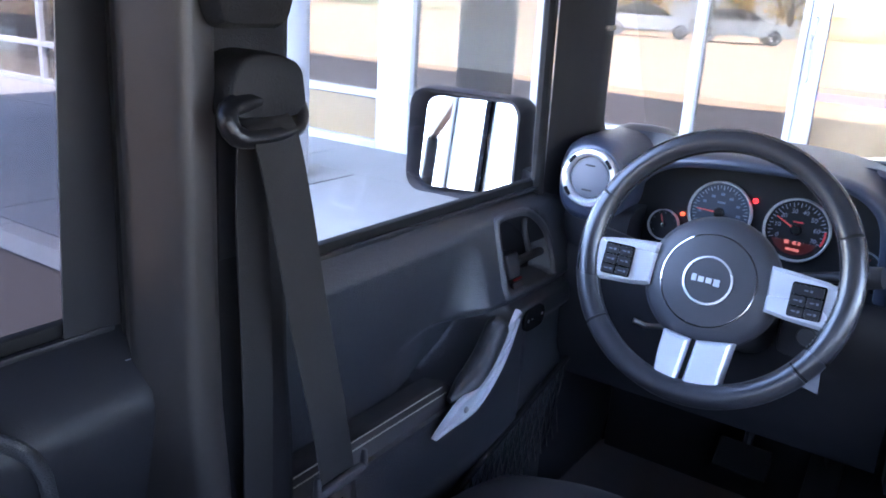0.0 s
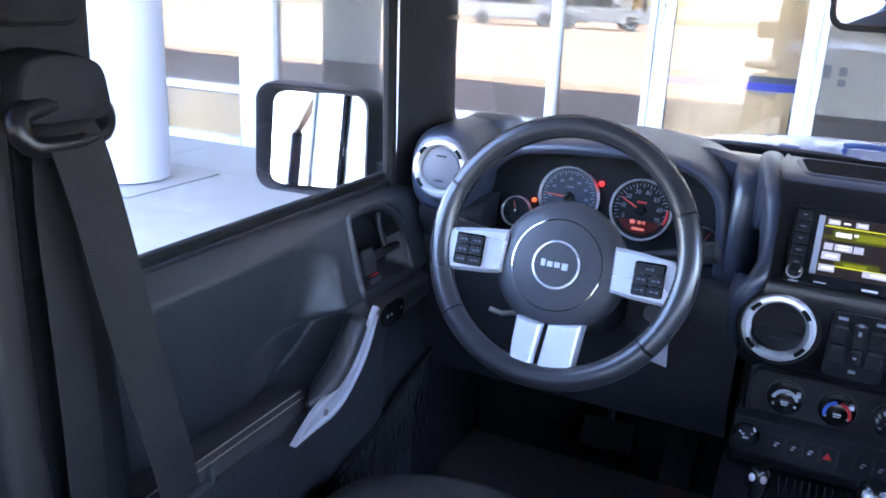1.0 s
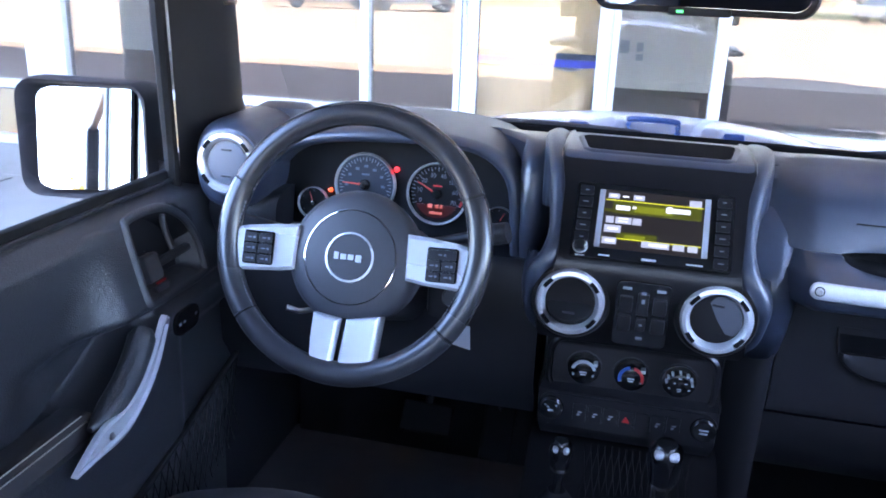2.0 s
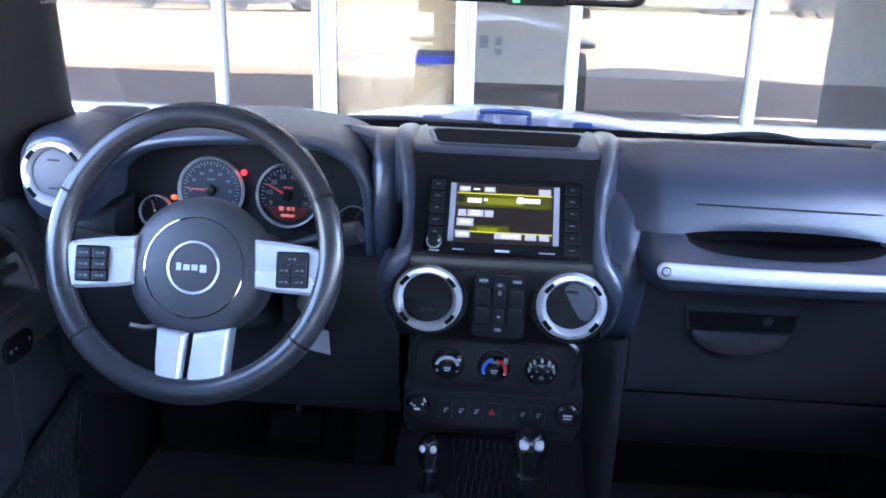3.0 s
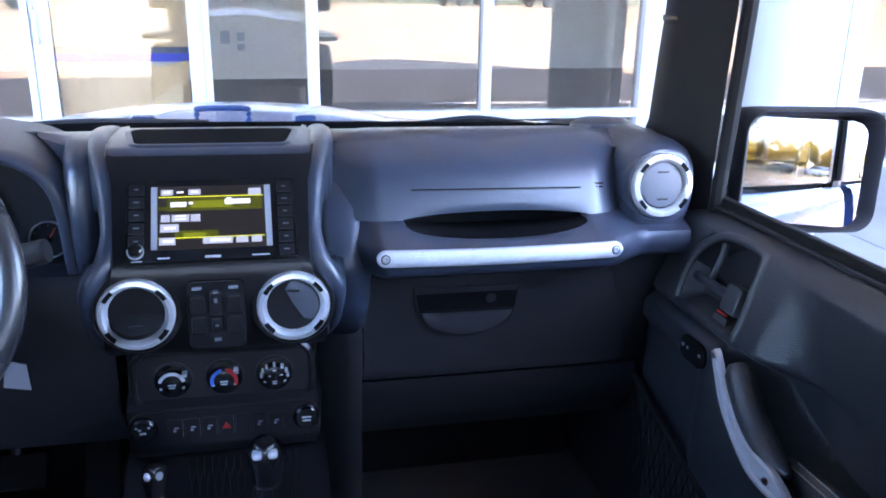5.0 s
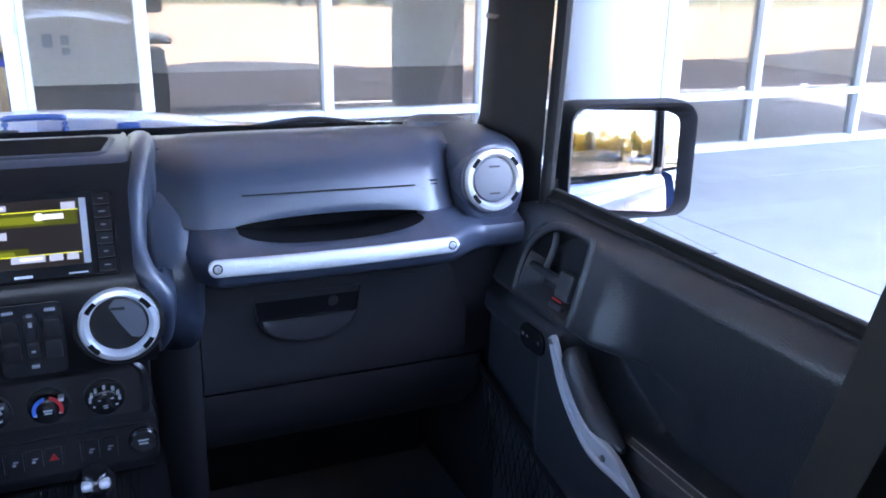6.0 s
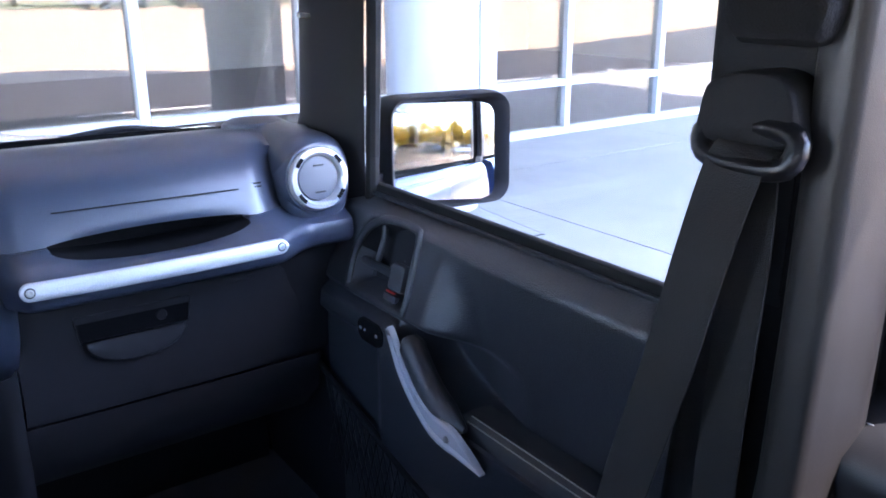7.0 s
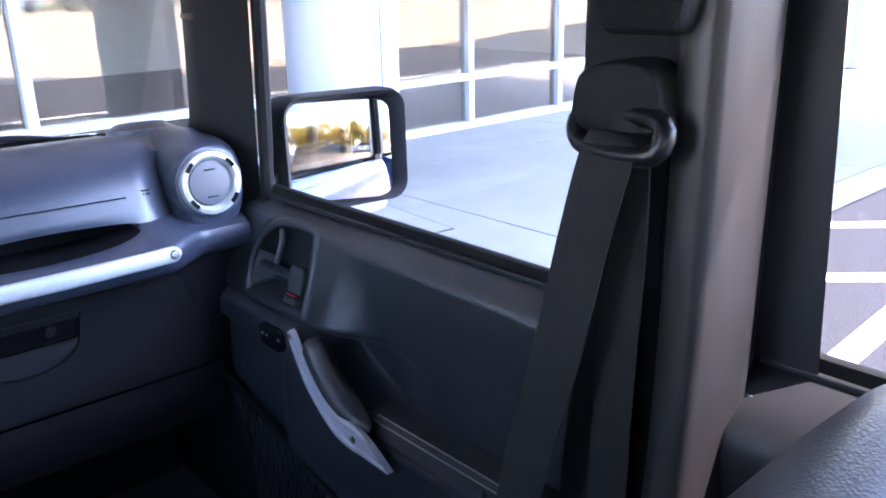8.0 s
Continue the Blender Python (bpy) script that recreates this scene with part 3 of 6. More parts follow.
def pillar_rear(s):
    """The post between front and rear door, with its chamfer and padding."""
    p = thing("door_pillar", (s * 0.66, 0.43, 0.6), "grained plastic post between the front and rear doors", "pillar", "posts between the doors", "structure")
    for name, mat, pts in (("cover", PILLAR, ((0.640, 0.446), (0.620, 0.445), (0.614, 0.440), (0.612, 0.432), (0.612, 0.418), (0.614, 0.411), (0.620, 0.406), (0.640, 0.402), (0.664, 0.397), (0.674, 0.396), (0.682, 0.400), (0.700, 0.408), (0.73, 0.412), (0.73, 0.446))),
                           ("belt_panel", HOUSING, ((0.650, 0.548), (0.636, 0.541), (0.631, 0.53), (0.630, 0.447), (0.73, 0.447), (0.73, 0.53)))):
        rings = []
        for z in (0.55, 0.9, 1.1, 1.18, 1.30, 1.45, 1.52, 1.75):
            flare = 0.02 * smooth((1.25 - z) / 0.25)
            rings.append([(s * (x - flare * (x < 0.66)), y, z) for x, y in pts])
        part(name, loft(rings), mat, p, sharp=50)
    # Pale fleck added in place of a glint of light at the gap.
    part("glint_fleck", box((s * 0.677, 0.3935, 1.218), (0.003, 0.007, 0.010), 0.001), GREY, p, "small pale fleck that stands for a glint")
    part("outer_cover", box((s * 0.7345, 0.488, 1.49), (0.007, 0.080, 0.48), 0.003), POSTBLACK, p, "matte black outer face")
    part("belt_channel", box((s * 0.6295, 0.475, 1.385), (0.004, 0.042, 0.15), 0.0015), PLASTIC, p)
    rr = []
    for x, k in ((0.585, 0.75), (0.592, 0.95), (0.60, 1.0), (0.70, 1.0)):
        rr.append([(s * x, 0.464 + u * 0.041 * k, 1.594 + v * 0.088 * k) for u, v in rrect(2, 2, 0.35, 4)])
    part("roll_bar_pad", loft(rr), PADDING, p, "black fabric padding of the roll bar")
    part("door_seal", tube([(s * 0.69, 0.552, 0.7), (s * 0.69, 0.553, 1.2), (s * 0.688, 0.55, 1.72)], 0.010, 8), RUBBER, p)
    part("door_seal", tube([(s * 0.697, 0.412, 0.7), (s * 0.697, 0.412, 1.2), (s * 0.695, 0.412, 1.72)], 0.008, 8), RUBBER, p)


pillar_rear(-1)
pillar_rear(1)

shell = thing("car_body", (0, 0.5, 0.3), "blue painted off-road car body, bonnet and hard top", "car", kind="structure")
# bonnet, crowned, with a raised middle
rings = []
for y in (1.66, 1.72, 1.80, 1.88, 1.96, 2.04, 2.12, 2.20, 2.28, 2.36, 2.42, 2.47):
    drop = 0.105 * ((y - 1.66) / 0.81) ** 2.2 - 0.018 * smooth((y - 1.66) / 0.22)
    k = 1 - 0.12 * (y - 1.66)
    row = []
    for i in range(41):
        x = -0.62 + 1.24 * i / 40
        hump = 0.034 * max(0.0, 1 - (x / 0.385) ** 2) ** 0.85
        row.append((x * k, y, 1.246 + hump - 0.030 * (x / 0.62) ** 4 - drop))
    row += [(0.62 * k, y, 0.95), (-0.62 * k, y, 0.95)]
    rings.append(row)
bonnet = part("bonnet", loft(rings), PAINT, shell, "blue painted bonnet", sharp=60)
part("windscreen_loop", tube(spline([(-0.045, 1.70, 1.285), (-0.045, 1.70, 1.305), (-0.038, 1.70, 1.313), (0.038, 1.70, 1.313), (0.046, 1.70, 1.305), (0.046, 1.70, 1.285)], 4), 0.0055, 8), PAINT, shell, "blue windscreen tie-down loop")
for x in (-0.14, 0.15):
    part("washer_nozzle", box((x, 1.72, 1.285), (0.04, 0.03, 0.028), 0.006), PAINT, shell)
for s in (-1, 1):
    part("cowl_side", box((s * 0.38, 1.69, 1.262), (0.56, 0.12, 0.03), 0.01), PAINT, shell)
    part("front_wing", box((s * 0.82, 2.00, 0.97), (0.26, 0.95, 0.06), 0.025), PLASTIC, shell, "black flared wing")
    part("wing_side", box((s * 0.60, 2.0, 1.02), (0.10, 0.8, 0.28), 0.02), PAINT, shell)
    wm = Matrix.Translation((s * 0.78, 1.98, 0.495)) @ Matrix.Rotation(radians(90), 4, "Y")
    w = part("wheel", lathe([(0.2, 0.12), (0.36, 0.12), (0.39, 0.08), (0.39, -0.08), (0.36, -0.12), (0.2, -0.12)], wm, 32), RUBBER, shell)
    part("rim", lathe([(0.0, 0.09), (0.21, 0.122), (0.21, -0.122), (0.0, -0.09)], wm, 24), SILVER, w)
    wm = Matrix.Translation((s * 0.78, -0.95, 0.495)) @ Matrix.Rotation(radians(90), 4, "Y")
    w = part("wheel", lathe([(0.2, 0.12), (0.36, 0.12), (0.39, 0.08), (0.39, -0.08), (0.36, -0.12), (0.2, -0.12)], wm, 32), RUBBER, shell)
    part("rim", lathe([(0.0, 0.09), (0.21, 0.122), (0.21, -0.122), (0.0, -0.09)], wm, 24), SILVER, w)
    part("quarter_panel", box((s * 0.755, -1.1, 0.92), (0.09, 1.26, 0.64), 0.02), PAINT, shell)
    part("quarter_lining", box((s * 0.704, -1.08, 0.92), (0.008, 1.20, 0.63), 0.002), PLASTIC, shell)
    part("rear_post", box((s * 0.70, -1.66, 1.48), (0.10, 0.14, 0.5), 0.02), PLASTIC, shell)
    part("rear_post", box((s * 0.70, -0.48, 1.48), (0.08, 0.10, 0.5), 0.02), PLASTIC, shell)
    part("roof_rail", box((s * 0.69, -0.25, 1.745), (0.10, 2.9, 0.07), 0.02), PLASTIC, shell)
    part("quarter_window", box((s * 0.715, -1.07, 1.48), (0.005, 1.07, 0.47), 0), PRIVACY, shell)
    part("rocker", box((s * 0.74, 0.4, 0.52), (0.10, 1.75, 0.16), 0.02), PAINT, shell)
part("grille", box((0, 2.47, 0.98), (0.95, 0.05, 0.36), 0.02), PAINT, shell)
part("bumper", box((0, 2.42, 0.58), (1.5, 0.12, 0.16), 0.03), PLASTIC, shell)
part("tailgate", box((0, -1.74, 0.92), (1.5, 0.06, 0.64), 0.02), PAINT, shell)
part("tailgate_lining", box((0, -1.703, 0.92), (1.40, 0.008, 0.63), 0.002), PLASTIC, shell)
part("tailgate_glass", box((0, -1.72, 1.48), (1.30, 0.005, 0.48), 0), PRIVACY, shell)
part("hard_top", box((0, -0.28, 1.79), (1.46, 3.0, 0.05), 0.02), PLASTIC, shell)
part("header_rail", box((0, 1.16, 1.735), (1.36, 0.10, 0.07), 0.02), PLASTIC, shell)
for s in (-1, 1):
    part("cowl_panel", box((s * 0.715, 1.46, 0.92), (0.05, 0.40, 0.72), 0.01), PLASTIC, shell)
part("firewall", box((0, 1.62, 0.92), (1.36, 0.05, 0.70), 0.01), PLASTIC, shell)
solo("ceiling", box((0, -0.28, 1.757), (1.28, 2.86, 0.012), 0), HEADLINER, "dark grey hard top lining", "ceiling", "structure")
solo("floor", box((0, -0.05, 0.57), (1.42, 3.4, 0.04), 0), CARPET, "black carpet on the car floor", "floor", "structure")
solo("windscreen", loft([[(-0.67, 1.575, 1.28), (0.67, 1.575, 1.28), (0.67, 1.575, 1.285), (-0.67, 1.575, 1.285)], [(-0.63, 1.21, 1.72), (0.63, 1.21, 1.72), (0.63, 1.214, 1.72), (-0.63, 1.214, 1.72)]]), CLEAR, "clear flat windscreen glass", "windscreen", "structure")

# wipers on the cowl
for a, b, c in (((-0.36, 1.66, 1.288), (-0.22, 1.63, 1.302), (-0.02, 1.62, 1.300)), ((0.36, 1.66, 1.288), (0.46, 1.63, 1.303), (0.56, 1.62, 1.290))):
    w = thing("wiper", a, "black windscreen wiper lying at the foot of the glass", "wiper", "windscreen wipers")
    part("arm", tube(spline([a, b, c], 5), 0.006, 8), PLASTIC, w)
    part("blade", box(((a[0] + c[0]) / 2, 1.62, 1.290), (abs(c[0] - a[0]), 0.008, 0.012), 0.003), RUBBER, w)
# ---- dashboard ----
dash = thing("dashboard", (0, 1.4, 0.9), "black soft-grain dashboard with round vents and satin silver trim", "dashboard")

# full-width top pad under the windscreen
rings = []
for i in range(29):
    x = -0.665 + 1.33 * i / 28
    c = 1 - (x / 0.665) ** 2
    y1 = 1.50 + 0.06 * c
    back = 0.065 if -0.63 < x < -0.20 else 0.0                             # room for the instruments
    rings.append([(x, y, z) for y, z in ((y1, 1.292), (1.46, 1.312), (1.40, 1.326), (1.33 + 0.6 * back, 1.332), (1.30 + back, 1.325), (1.30 + back, 1.20), (y1, 1.20))])
part("top_pad", loft(rings), PAD, dash)
part("windscreen_gasket", tube([(-0.66, 1.485, 1.303), (-0.5, 1.525, 1.303), (-0.25, 1.55, 1.303), (0, 1.557, 1.303), (0.25, 1.55, 1.303), (0.5, 1.525, 1.303), (0.66, 1.485, 1.303)], 0.0095, 8), SLOTBLACK, dash)

# passenger pad with the open tray above the grab bar
rings = []
XA, XB, NP = 0.112, 0.668, 120
for i in range(NP + 1):
    x = XA + (XB - XA) * i / NP
    e = smooth((x - 0.130) / 0.085)                                           # left shoulder
    v = smooth((x - 0.520) / 0.085)                                       # falls back beside the vent
    lip = smooth((x - 0.175) / 0.04) * (1 - v)
    h = max(0.0, 1 - ((x - 0.377) / 0.133) ** 2) ** 0.7                   # lens-shaped mouth of the tray
    sh = 0.034 * (1 - e) + 0.038 * v
    top = 1.338 - 0.018 * (1 - e) - 0.012 * v
    base = [(1.42, top - 0.018), (1.36, top - 0.004), (1.31, top), (1.265, top - 0.012), (1.232 + sh, top - 0.034), (1.214 + sh, top - 0.062), (1.207 + sh, top - 0.084)]
    o = 0.045 * (1 - lip) + 0.042 * (1 - smooth((x - 0.135) / 0.065))
    yf, zt, zb = 1.200 + sh + 0.004 * h, 1.235 + 0.007 * h, 1.2345 - 0.024 * h
    mid = [(yf + 0.002, zt + 0.006), (yf + 0.004 * h, zt), (yf + 0.07 * h, zt + 0.002 * h), (yf + 0.09 * h, zt - 0.014 * h), (yf + 0.08 * h, zb - 0.006 * h), (1.192 + sh * 0.8 + o * 0.5, zb)]
    w = h ** 0.5                                                          # the mouth closes to a point at both ends
    mid.append((mid[5][0] * (1 - w) + (1.172 + o + sh * 0.4) * w, zb + (1.2155 - zb) * 0.45 * w))
    low = [(1.150 + o, 1.2145), (1.140 + o, 1.209), (1.136 + o, 1.195), (1.139 + o, 1.180), (1.148 + o, 1.172), (1.18 + o, 1.168), (1.26, 1.166), (1.42, 1.17)]
    rings.append([(x, y, z) for y, z in base + mid + low])
pad = part("passenger_pad", loft(rings), PAD, dash, "padded passenger dash with open tray", sharp=45)
# Faces within the tray mouth are blackened, its shade put into the colour.
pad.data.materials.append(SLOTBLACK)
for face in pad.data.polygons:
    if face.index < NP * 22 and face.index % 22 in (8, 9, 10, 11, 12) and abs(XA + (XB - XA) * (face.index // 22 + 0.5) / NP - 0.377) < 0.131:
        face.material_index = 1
part("airbag_seam", tube([(0.257, 1.2095, 1.2745), (0.38, 1.2085, 1.2735), (0.501, 1.2095, 1.2718)], 0.0010, 6), RUBBER, dash)
m = basis((0.527, 1.2165, 1.272), (1, 0, 0), (0, 0.25, 1))
marks("airbag_mark", m, [(0, 0.003, 0.020, 0.0026), (-0.004, -0.002, 0.011, 0.0026), (0.0065, -0.002, 0.006, 0.0026)], 0.003, RUBBER, dash)

# satin bar across the passenger side
A, B = Vector((0.2085, 1.1285, 1.2055)), Vector((0.5222, 1.1285, 1.2048))
gm = basis((A + B) / 2, B - A, (0, 0.15, 1))
L = (B - A).length
rings = []
stops = [L / 2 + 0.0105 * math.sin(radians(10 * k)) for k in range(10)]
for x in [-q for q in reversed(stops)] + [L * (k / 16 - 0.5) for k in range(1, 16)] + stops:      # rounded ends, gently crowned face, a slight sag
    hh = 0.0110 * math.sqrt(max(0.01, 1 - (max(0.0, abs(x) - L / 2) / 0.0106) ** 2))
    sag = -0.0022 * (1 - (2 * x / L) ** 2) if abs(x) < L / 2 else 0.0
    rings.append([gm @ Vector((x, y * hh + sag, z)) for y, z in ((-1.0, 0.0), (-1.0, 0.003), (-0.93, 0.0050), (-0.75, 0.0064), (-0.4, 0.0072), (0.0, 0.0075), (0.4, 0.0072), (0.75, 0.0064), (0.93, 0.0050), (1.0, 0.003), (1.0, 0.0))])
bar = part("grab_bar", loft(rings), BARMETAL, dash, "satin silver grab bar with two screws", sharp=50)
for x in (-L / 2, L / 2):
    part("screw_well", lathe([(0.0, 0.0078), (0.0060, 0.0078), (0.0064, 0.0072), (0.0064, 0.006)], gm @ Matrix.Translation((x, 0, 0)), 20), PLASTIC, bar)
    part("screw", lathe([(0.0, 0.0080), (0.0016, 0.0082), (0.0024, 0.0092), (0.0042, 0.0090), (0.0048, 0.0078)], gm @ Matrix.Translation((x, 0, 0)), 16), STEEL, bar)
marks("embossed_mark", gm, [(-L / 2 + 0.045, 0, 0.032, 0.005)], 0.0084, BARMETAL, bar)

# glove box
gbox = thing("glove_box", (0.4, 1.24, 0.97), "black plastic glove box with a paddle latch", "glove box")
part("lid", loft([[(x, y, z) for y, z in ((1.215, 1.160), (1.232, 1.15), (1.240, 1.08), (1.238, 1.00), (1.248, 0.975), (1.33, 0.97), (1.33, 1.16))] for x in (0.196, 0.20, 0.598, 0.602)]), PLASTIC, gbox)
lm = basis((0.348, 1.2375, 1.108), (1, 0, 0), (0, 0.04, 1))
recess = [(-0.078, 0.012), (0.078, 0.012), (0.072, -0.024), (-0.072, -0.024)]
latch = part("latch_frame", frame_plate([(x * 1.03, -0.006 + (y + 0.006) * 1.12) for x, y in recess], recess, lm, 0.0045), PLASTIC, gbox)
# A flat black plate stands for the shade in the recess.
part("latch_recess_shade", plate(recess, lm, 0.0012), SLOTBLACK, latch)
lip = [(0.073 * math.cos(radians(a)), -0.023 + 0.040 * math.sin(radians(a))) for a in range(180, 361, 15)]
part("latch_paddle", loft([[lm @ Vector((x * k, -0.023 + (y + 0.023) * j, h)) for x, y in lip] for k, j, h in ((1.0, 1.0, 0.001), (0.98, 0.97, 0.005), (0.93, 0.88, 0.008), (0.90, 0.45, 0.006), (0.90, 0.05, 0.003))]), PLASTIC, latch, sharp=60)
part("lock_barrel", lathe([(0.0, 0.005), (0.007, 0.005), (0.008, 0.003)], lm @ Matrix.Translation((0.036, -0.006, 0)), 16), PLASTIC, latch)
marks("embossed_mark", basis((0.50, 1.234, 1.134), (1, 0, 0), (0, 0.06, 1)), [(0, 0, 0.05, 0.002), (0, -0.006, 0.03, 0.002)], 0.001, PLASTIC, gbox)
part("side_filler", loft([[(x, y + o, z) for x, y in ((0.118, 1.34), (0.118, 1.285), (0.140, 1.262), (0.158, 1.246), (0.172, 1.236), (0.184, 1.2325), (0.1935, 1.234), (0.1945, 1.34))] for z, o in ((0.62, 0.02), (0.96, 0.006), (1.10, 0.0), (1.160, -0.004), (1.172, 0.006))]), PLASTIC, dash, "rounded side panel", sharp=50)
part("knee_panel", loft([[(x, y, z) for y, z in ((1.255, 0.968), (1.27, 0.90), (1.33, 0.84), (1.50, 0.83), (1.50, 0.968))] for x in (0.16, 0.64)]), PLASTIC, dash)


def round_vent(c, r, up, tilt, blade, bm_parent, pod=0.0):
    """A round vent: silver bezel with four dark notches, and a turning disc."""
    m = basis(c, (1, 0, 0), up)
    bm_parent = thing("air_vent", c, "round air vent with a bright ring and turning disc" if pod else "round centre air vent with a satin silver ring", "air vent", "round dash vents")
    if pod:
        part("vent_pod", lathe([(r * 1.08, -0.13), (r * 1.13, -0.05), (r * 1.13, -0.012), (r * 1.09, -0.001), (r * 1.03, 0.0), (r * 1.0, -0.01)], m, 40), PAD, bm_parent)
    v = part("vent_bezel", ring_lathe([(r, -0.006), (r, 0.003), (r * 0.95, 0.0075), (r * 0.84, 0.0085), (r * 0.76, 0.005), (r * 0.71, -0.004), (r * 0.71, -0.012), (r, -0.012)], m, 48), BEZEL if pod else SILVER, bm_parent, "silver ring bezel with dark notches")
    for a in (40, 140, 220, 320):
        part("notch", ring_lathe([(r * 0.81, 0.0060), (r * 0.93, 0.0060), (r * 0.93, 0.0092), (r * 0.81, 0.0092)], m, 8, None, 22, a - 11), SLOTBLACK, v)
    part("vent_well", lathe([(0.0, -0.03), (r * 0.72, -0.03), (r * 0.72, -0.008)], m, 32), GLOSS, bm_parent)
    dm = m @ Euler((radians(tilt[0]), radians(tilt[1]), 0)).to_matrix().to_4x4() @ Matrix.Translation((0, 0, 0.0 if pod else -0.006))
    d = part("vent_disc", lathe([(0.0, 0.004), (r * 0.5, 0.0036), (r * 0.67, 0.0015), (r * 0.70, -0.003), (r * 0.67, -0.006), (0.0, -0.006)], dm, 36), blade, bm_parent)
    for y, w in ((r * 0.42, 0.35), (-r * 0.42, 0.35)):
        part("finger_tab", box((0, y, 0.0045), (r * w, 0.003, 0.003), 0.001, None, dm), PLASTIC, d)
    return v


BEZEL = material("polished_silver_bezel", (0.68, 0.69, 0.71), 0.24, metal=0.45, vary=0.04)
DISC = material("grey_vent_disc_plastic", (0.10, 0.105, 0.125), 0.5, vary=0.1)
round_vent((-0.6172, 1.193, 1.2752), 0.0465, (0, 0.12, 1), (0, 0), DISC, dash, 1)
round_vent((0.6172, 1.193, 1.2752), 0.0465, (0, 0.12, 1), (0, 0), DISC, dash, 1)
for s in (-1, 1):
    part("tweeter_pod", lathe([(0.0, 0.018), (0.035, 0.016), (0.05, 0.008), (0.055, -0.01), (0.055, -0.03)], basis((s * 0.605, 1.39, 1.325), (1, 0, 0), (0, 1, -0.1)), 32), PAD, dash)
    rim = [(0.623 + 0.058 * math.copysign(abs(math.cos(q)) ** 0.75, math.cos(q)), 1.266 + 0.071 * math.copysign(abs(math.sin(q)) ** 0.75, math.sin(q))) for q in [2 * math.pi * i / 32 for i in range(32)]]
    part("vent_shroud", loft([[(s * (0.620 + (x - 0.620) * k), y, 1.270 + (z - 1.270) * k) for x, z in rim] for y, k in ((1.197, 0.72), (1.199, 0.80), (1.206, 0.89), (1.219, 0.965), (1.238, 1.0), (1.40, 1.02))]), PAD, dash, sharp=60)
    part("dash_corner", loft([[(s * (0.555 + 0.0035 * j), y + 0.00006 * (16 - j) ** 2, z) for y, z in ((1.40, 1.225), (1.24, 1.225), (1.214, 1.215), (1.206, 1.195), (1.212, 1.165), (1.228, 1.13), (1.245, 1.05), (1.26, 0.97), (1.40, 0.97))] for j in range(33)]), PLASTIC, dash, sharp=60)

# centre stack: sides, radio face, vent face, climate face
STACK = [(1.43, 1.325), (1.34, 1.338), (1.26, 1.340), (1.208, 1.338), (1.188, 1.330), (1.168, 1.302), (1.106, 1.2265), (1.102, 1.20), (1.107, 1.15), (1.118, 1.110), (1.130, 1.096), (1.17, 1.090), (1.19, 1.075), (1.196, 1.03), (1.193, 1.005), (1.178, 0.992), (1.176, 0.935), (1.19, 0.915), (1.32, 0.88), (1.43, 0.88)]
WIDE = [0.128, 0.128, 0.128, 0.128, 0.127, 0.120, 0.116, 0.120, 0.136, 0.138, 0.134, 0.128, 0.126, 0.126, 0.127, 0.130, 0.128, 0.124, 0.12, 0.12]
part("centre_fascia", loft([[(w * k, y + (0.02 if abs(k) > 0.99 else 0.0), z) for (y, z), w in zip(STACK, WIDE)] for k in (-1.0, -0.97, 0, 0.97, 1.0)]), SATIN, dash, "black centre fascia")
for s in (-1, 1):
    pts = spline([(s * 0.152, 1.44, 1.324), (s * 0.150, 1.32, 1.340), (s * 0.138, 1.235, 1.337), (s * 0.129, 1.190, 1.318), (s * 0.1215, 1.160, 1.285), (s * 0.118, 1.130, 1.250), (s * 0.126, 1.111, 1.221), (s * 0.1385, 1.106, 1.198), (s * 0.147, 1.108, 1.175), (s * 0.149, 1.118, 1.150), (s * 0.146, 1.134, 1.122), (s * 0.136, 1.150, 1.100)], 5)
    rings = []
    for i, p in enumerate(pts):
        d = (pts[min(i + 1, len(pts) - 1)] - pts[max(i - 1, 0)]).normalized()
        n = Vector((0, d.z, -d.y)).normalized()
        n = n if n.y < 0 or n.z > 0.5 else -n
        k = 1.0 - 0.4 * smooth((i - 36) / 12)
        rings.append([p + Vector((s * u * k, 0, 0)) + n * h for u, h in ((-0.021, -0.010), (-0.017, -0.002), (-0.010, 0.0020), (-0.003, 0.0036), (0.003, 0.0032), (0.008, 0.0004), (0.011, -0.006), (0.013, -0.018), (0.0145, -0.045), (0.016, -0.090))])
    part("side_trim", loft(rings), PAD, dash, "dark grey moulded side trim", sharp=60)
brow = [(y - 0.003, z + 0.002) for y, z in STACK[1:4]] + [(1.1945, 1.3365), (1.1905, 1.3315)]
part("fascia_brow", loft([[(x, y + o, z) for y, z in brow] + [(x, y + 0.01, z - 0.012) for y, z in reversed(brow)] for x, o in ((-0.121, 0.003), (-0.112, 0.0), (0.112, 0.0), (0.121, 0.003))]), PAD, dash, "padded brow over the radio", sharp=50)
# dark slot on top of the stack, its shade painted with black pieces
tm = basis((0, 1.252, 1.3415), (1, 0, 0), (0, 1, 0.04))


def slot(grow, dy=0.0):
    return [(x * (1 - 0.10 * (y < 0)), y + dy) for x, y in rrect(0.206 + grow, 0.084 + grow, 0.012 + grow * 0.3, 5)]


tr = part("top_tray", loft([[tm @ Vector((*p, h)) for p in slot(g)] for g, h in ((0.018, -0.004), (0.016, 0.0012), (0.008, 0.0030), (0.002, 0.0026), (0.002, 0.0))], None, True, False), PAD, dash, sharp=60)
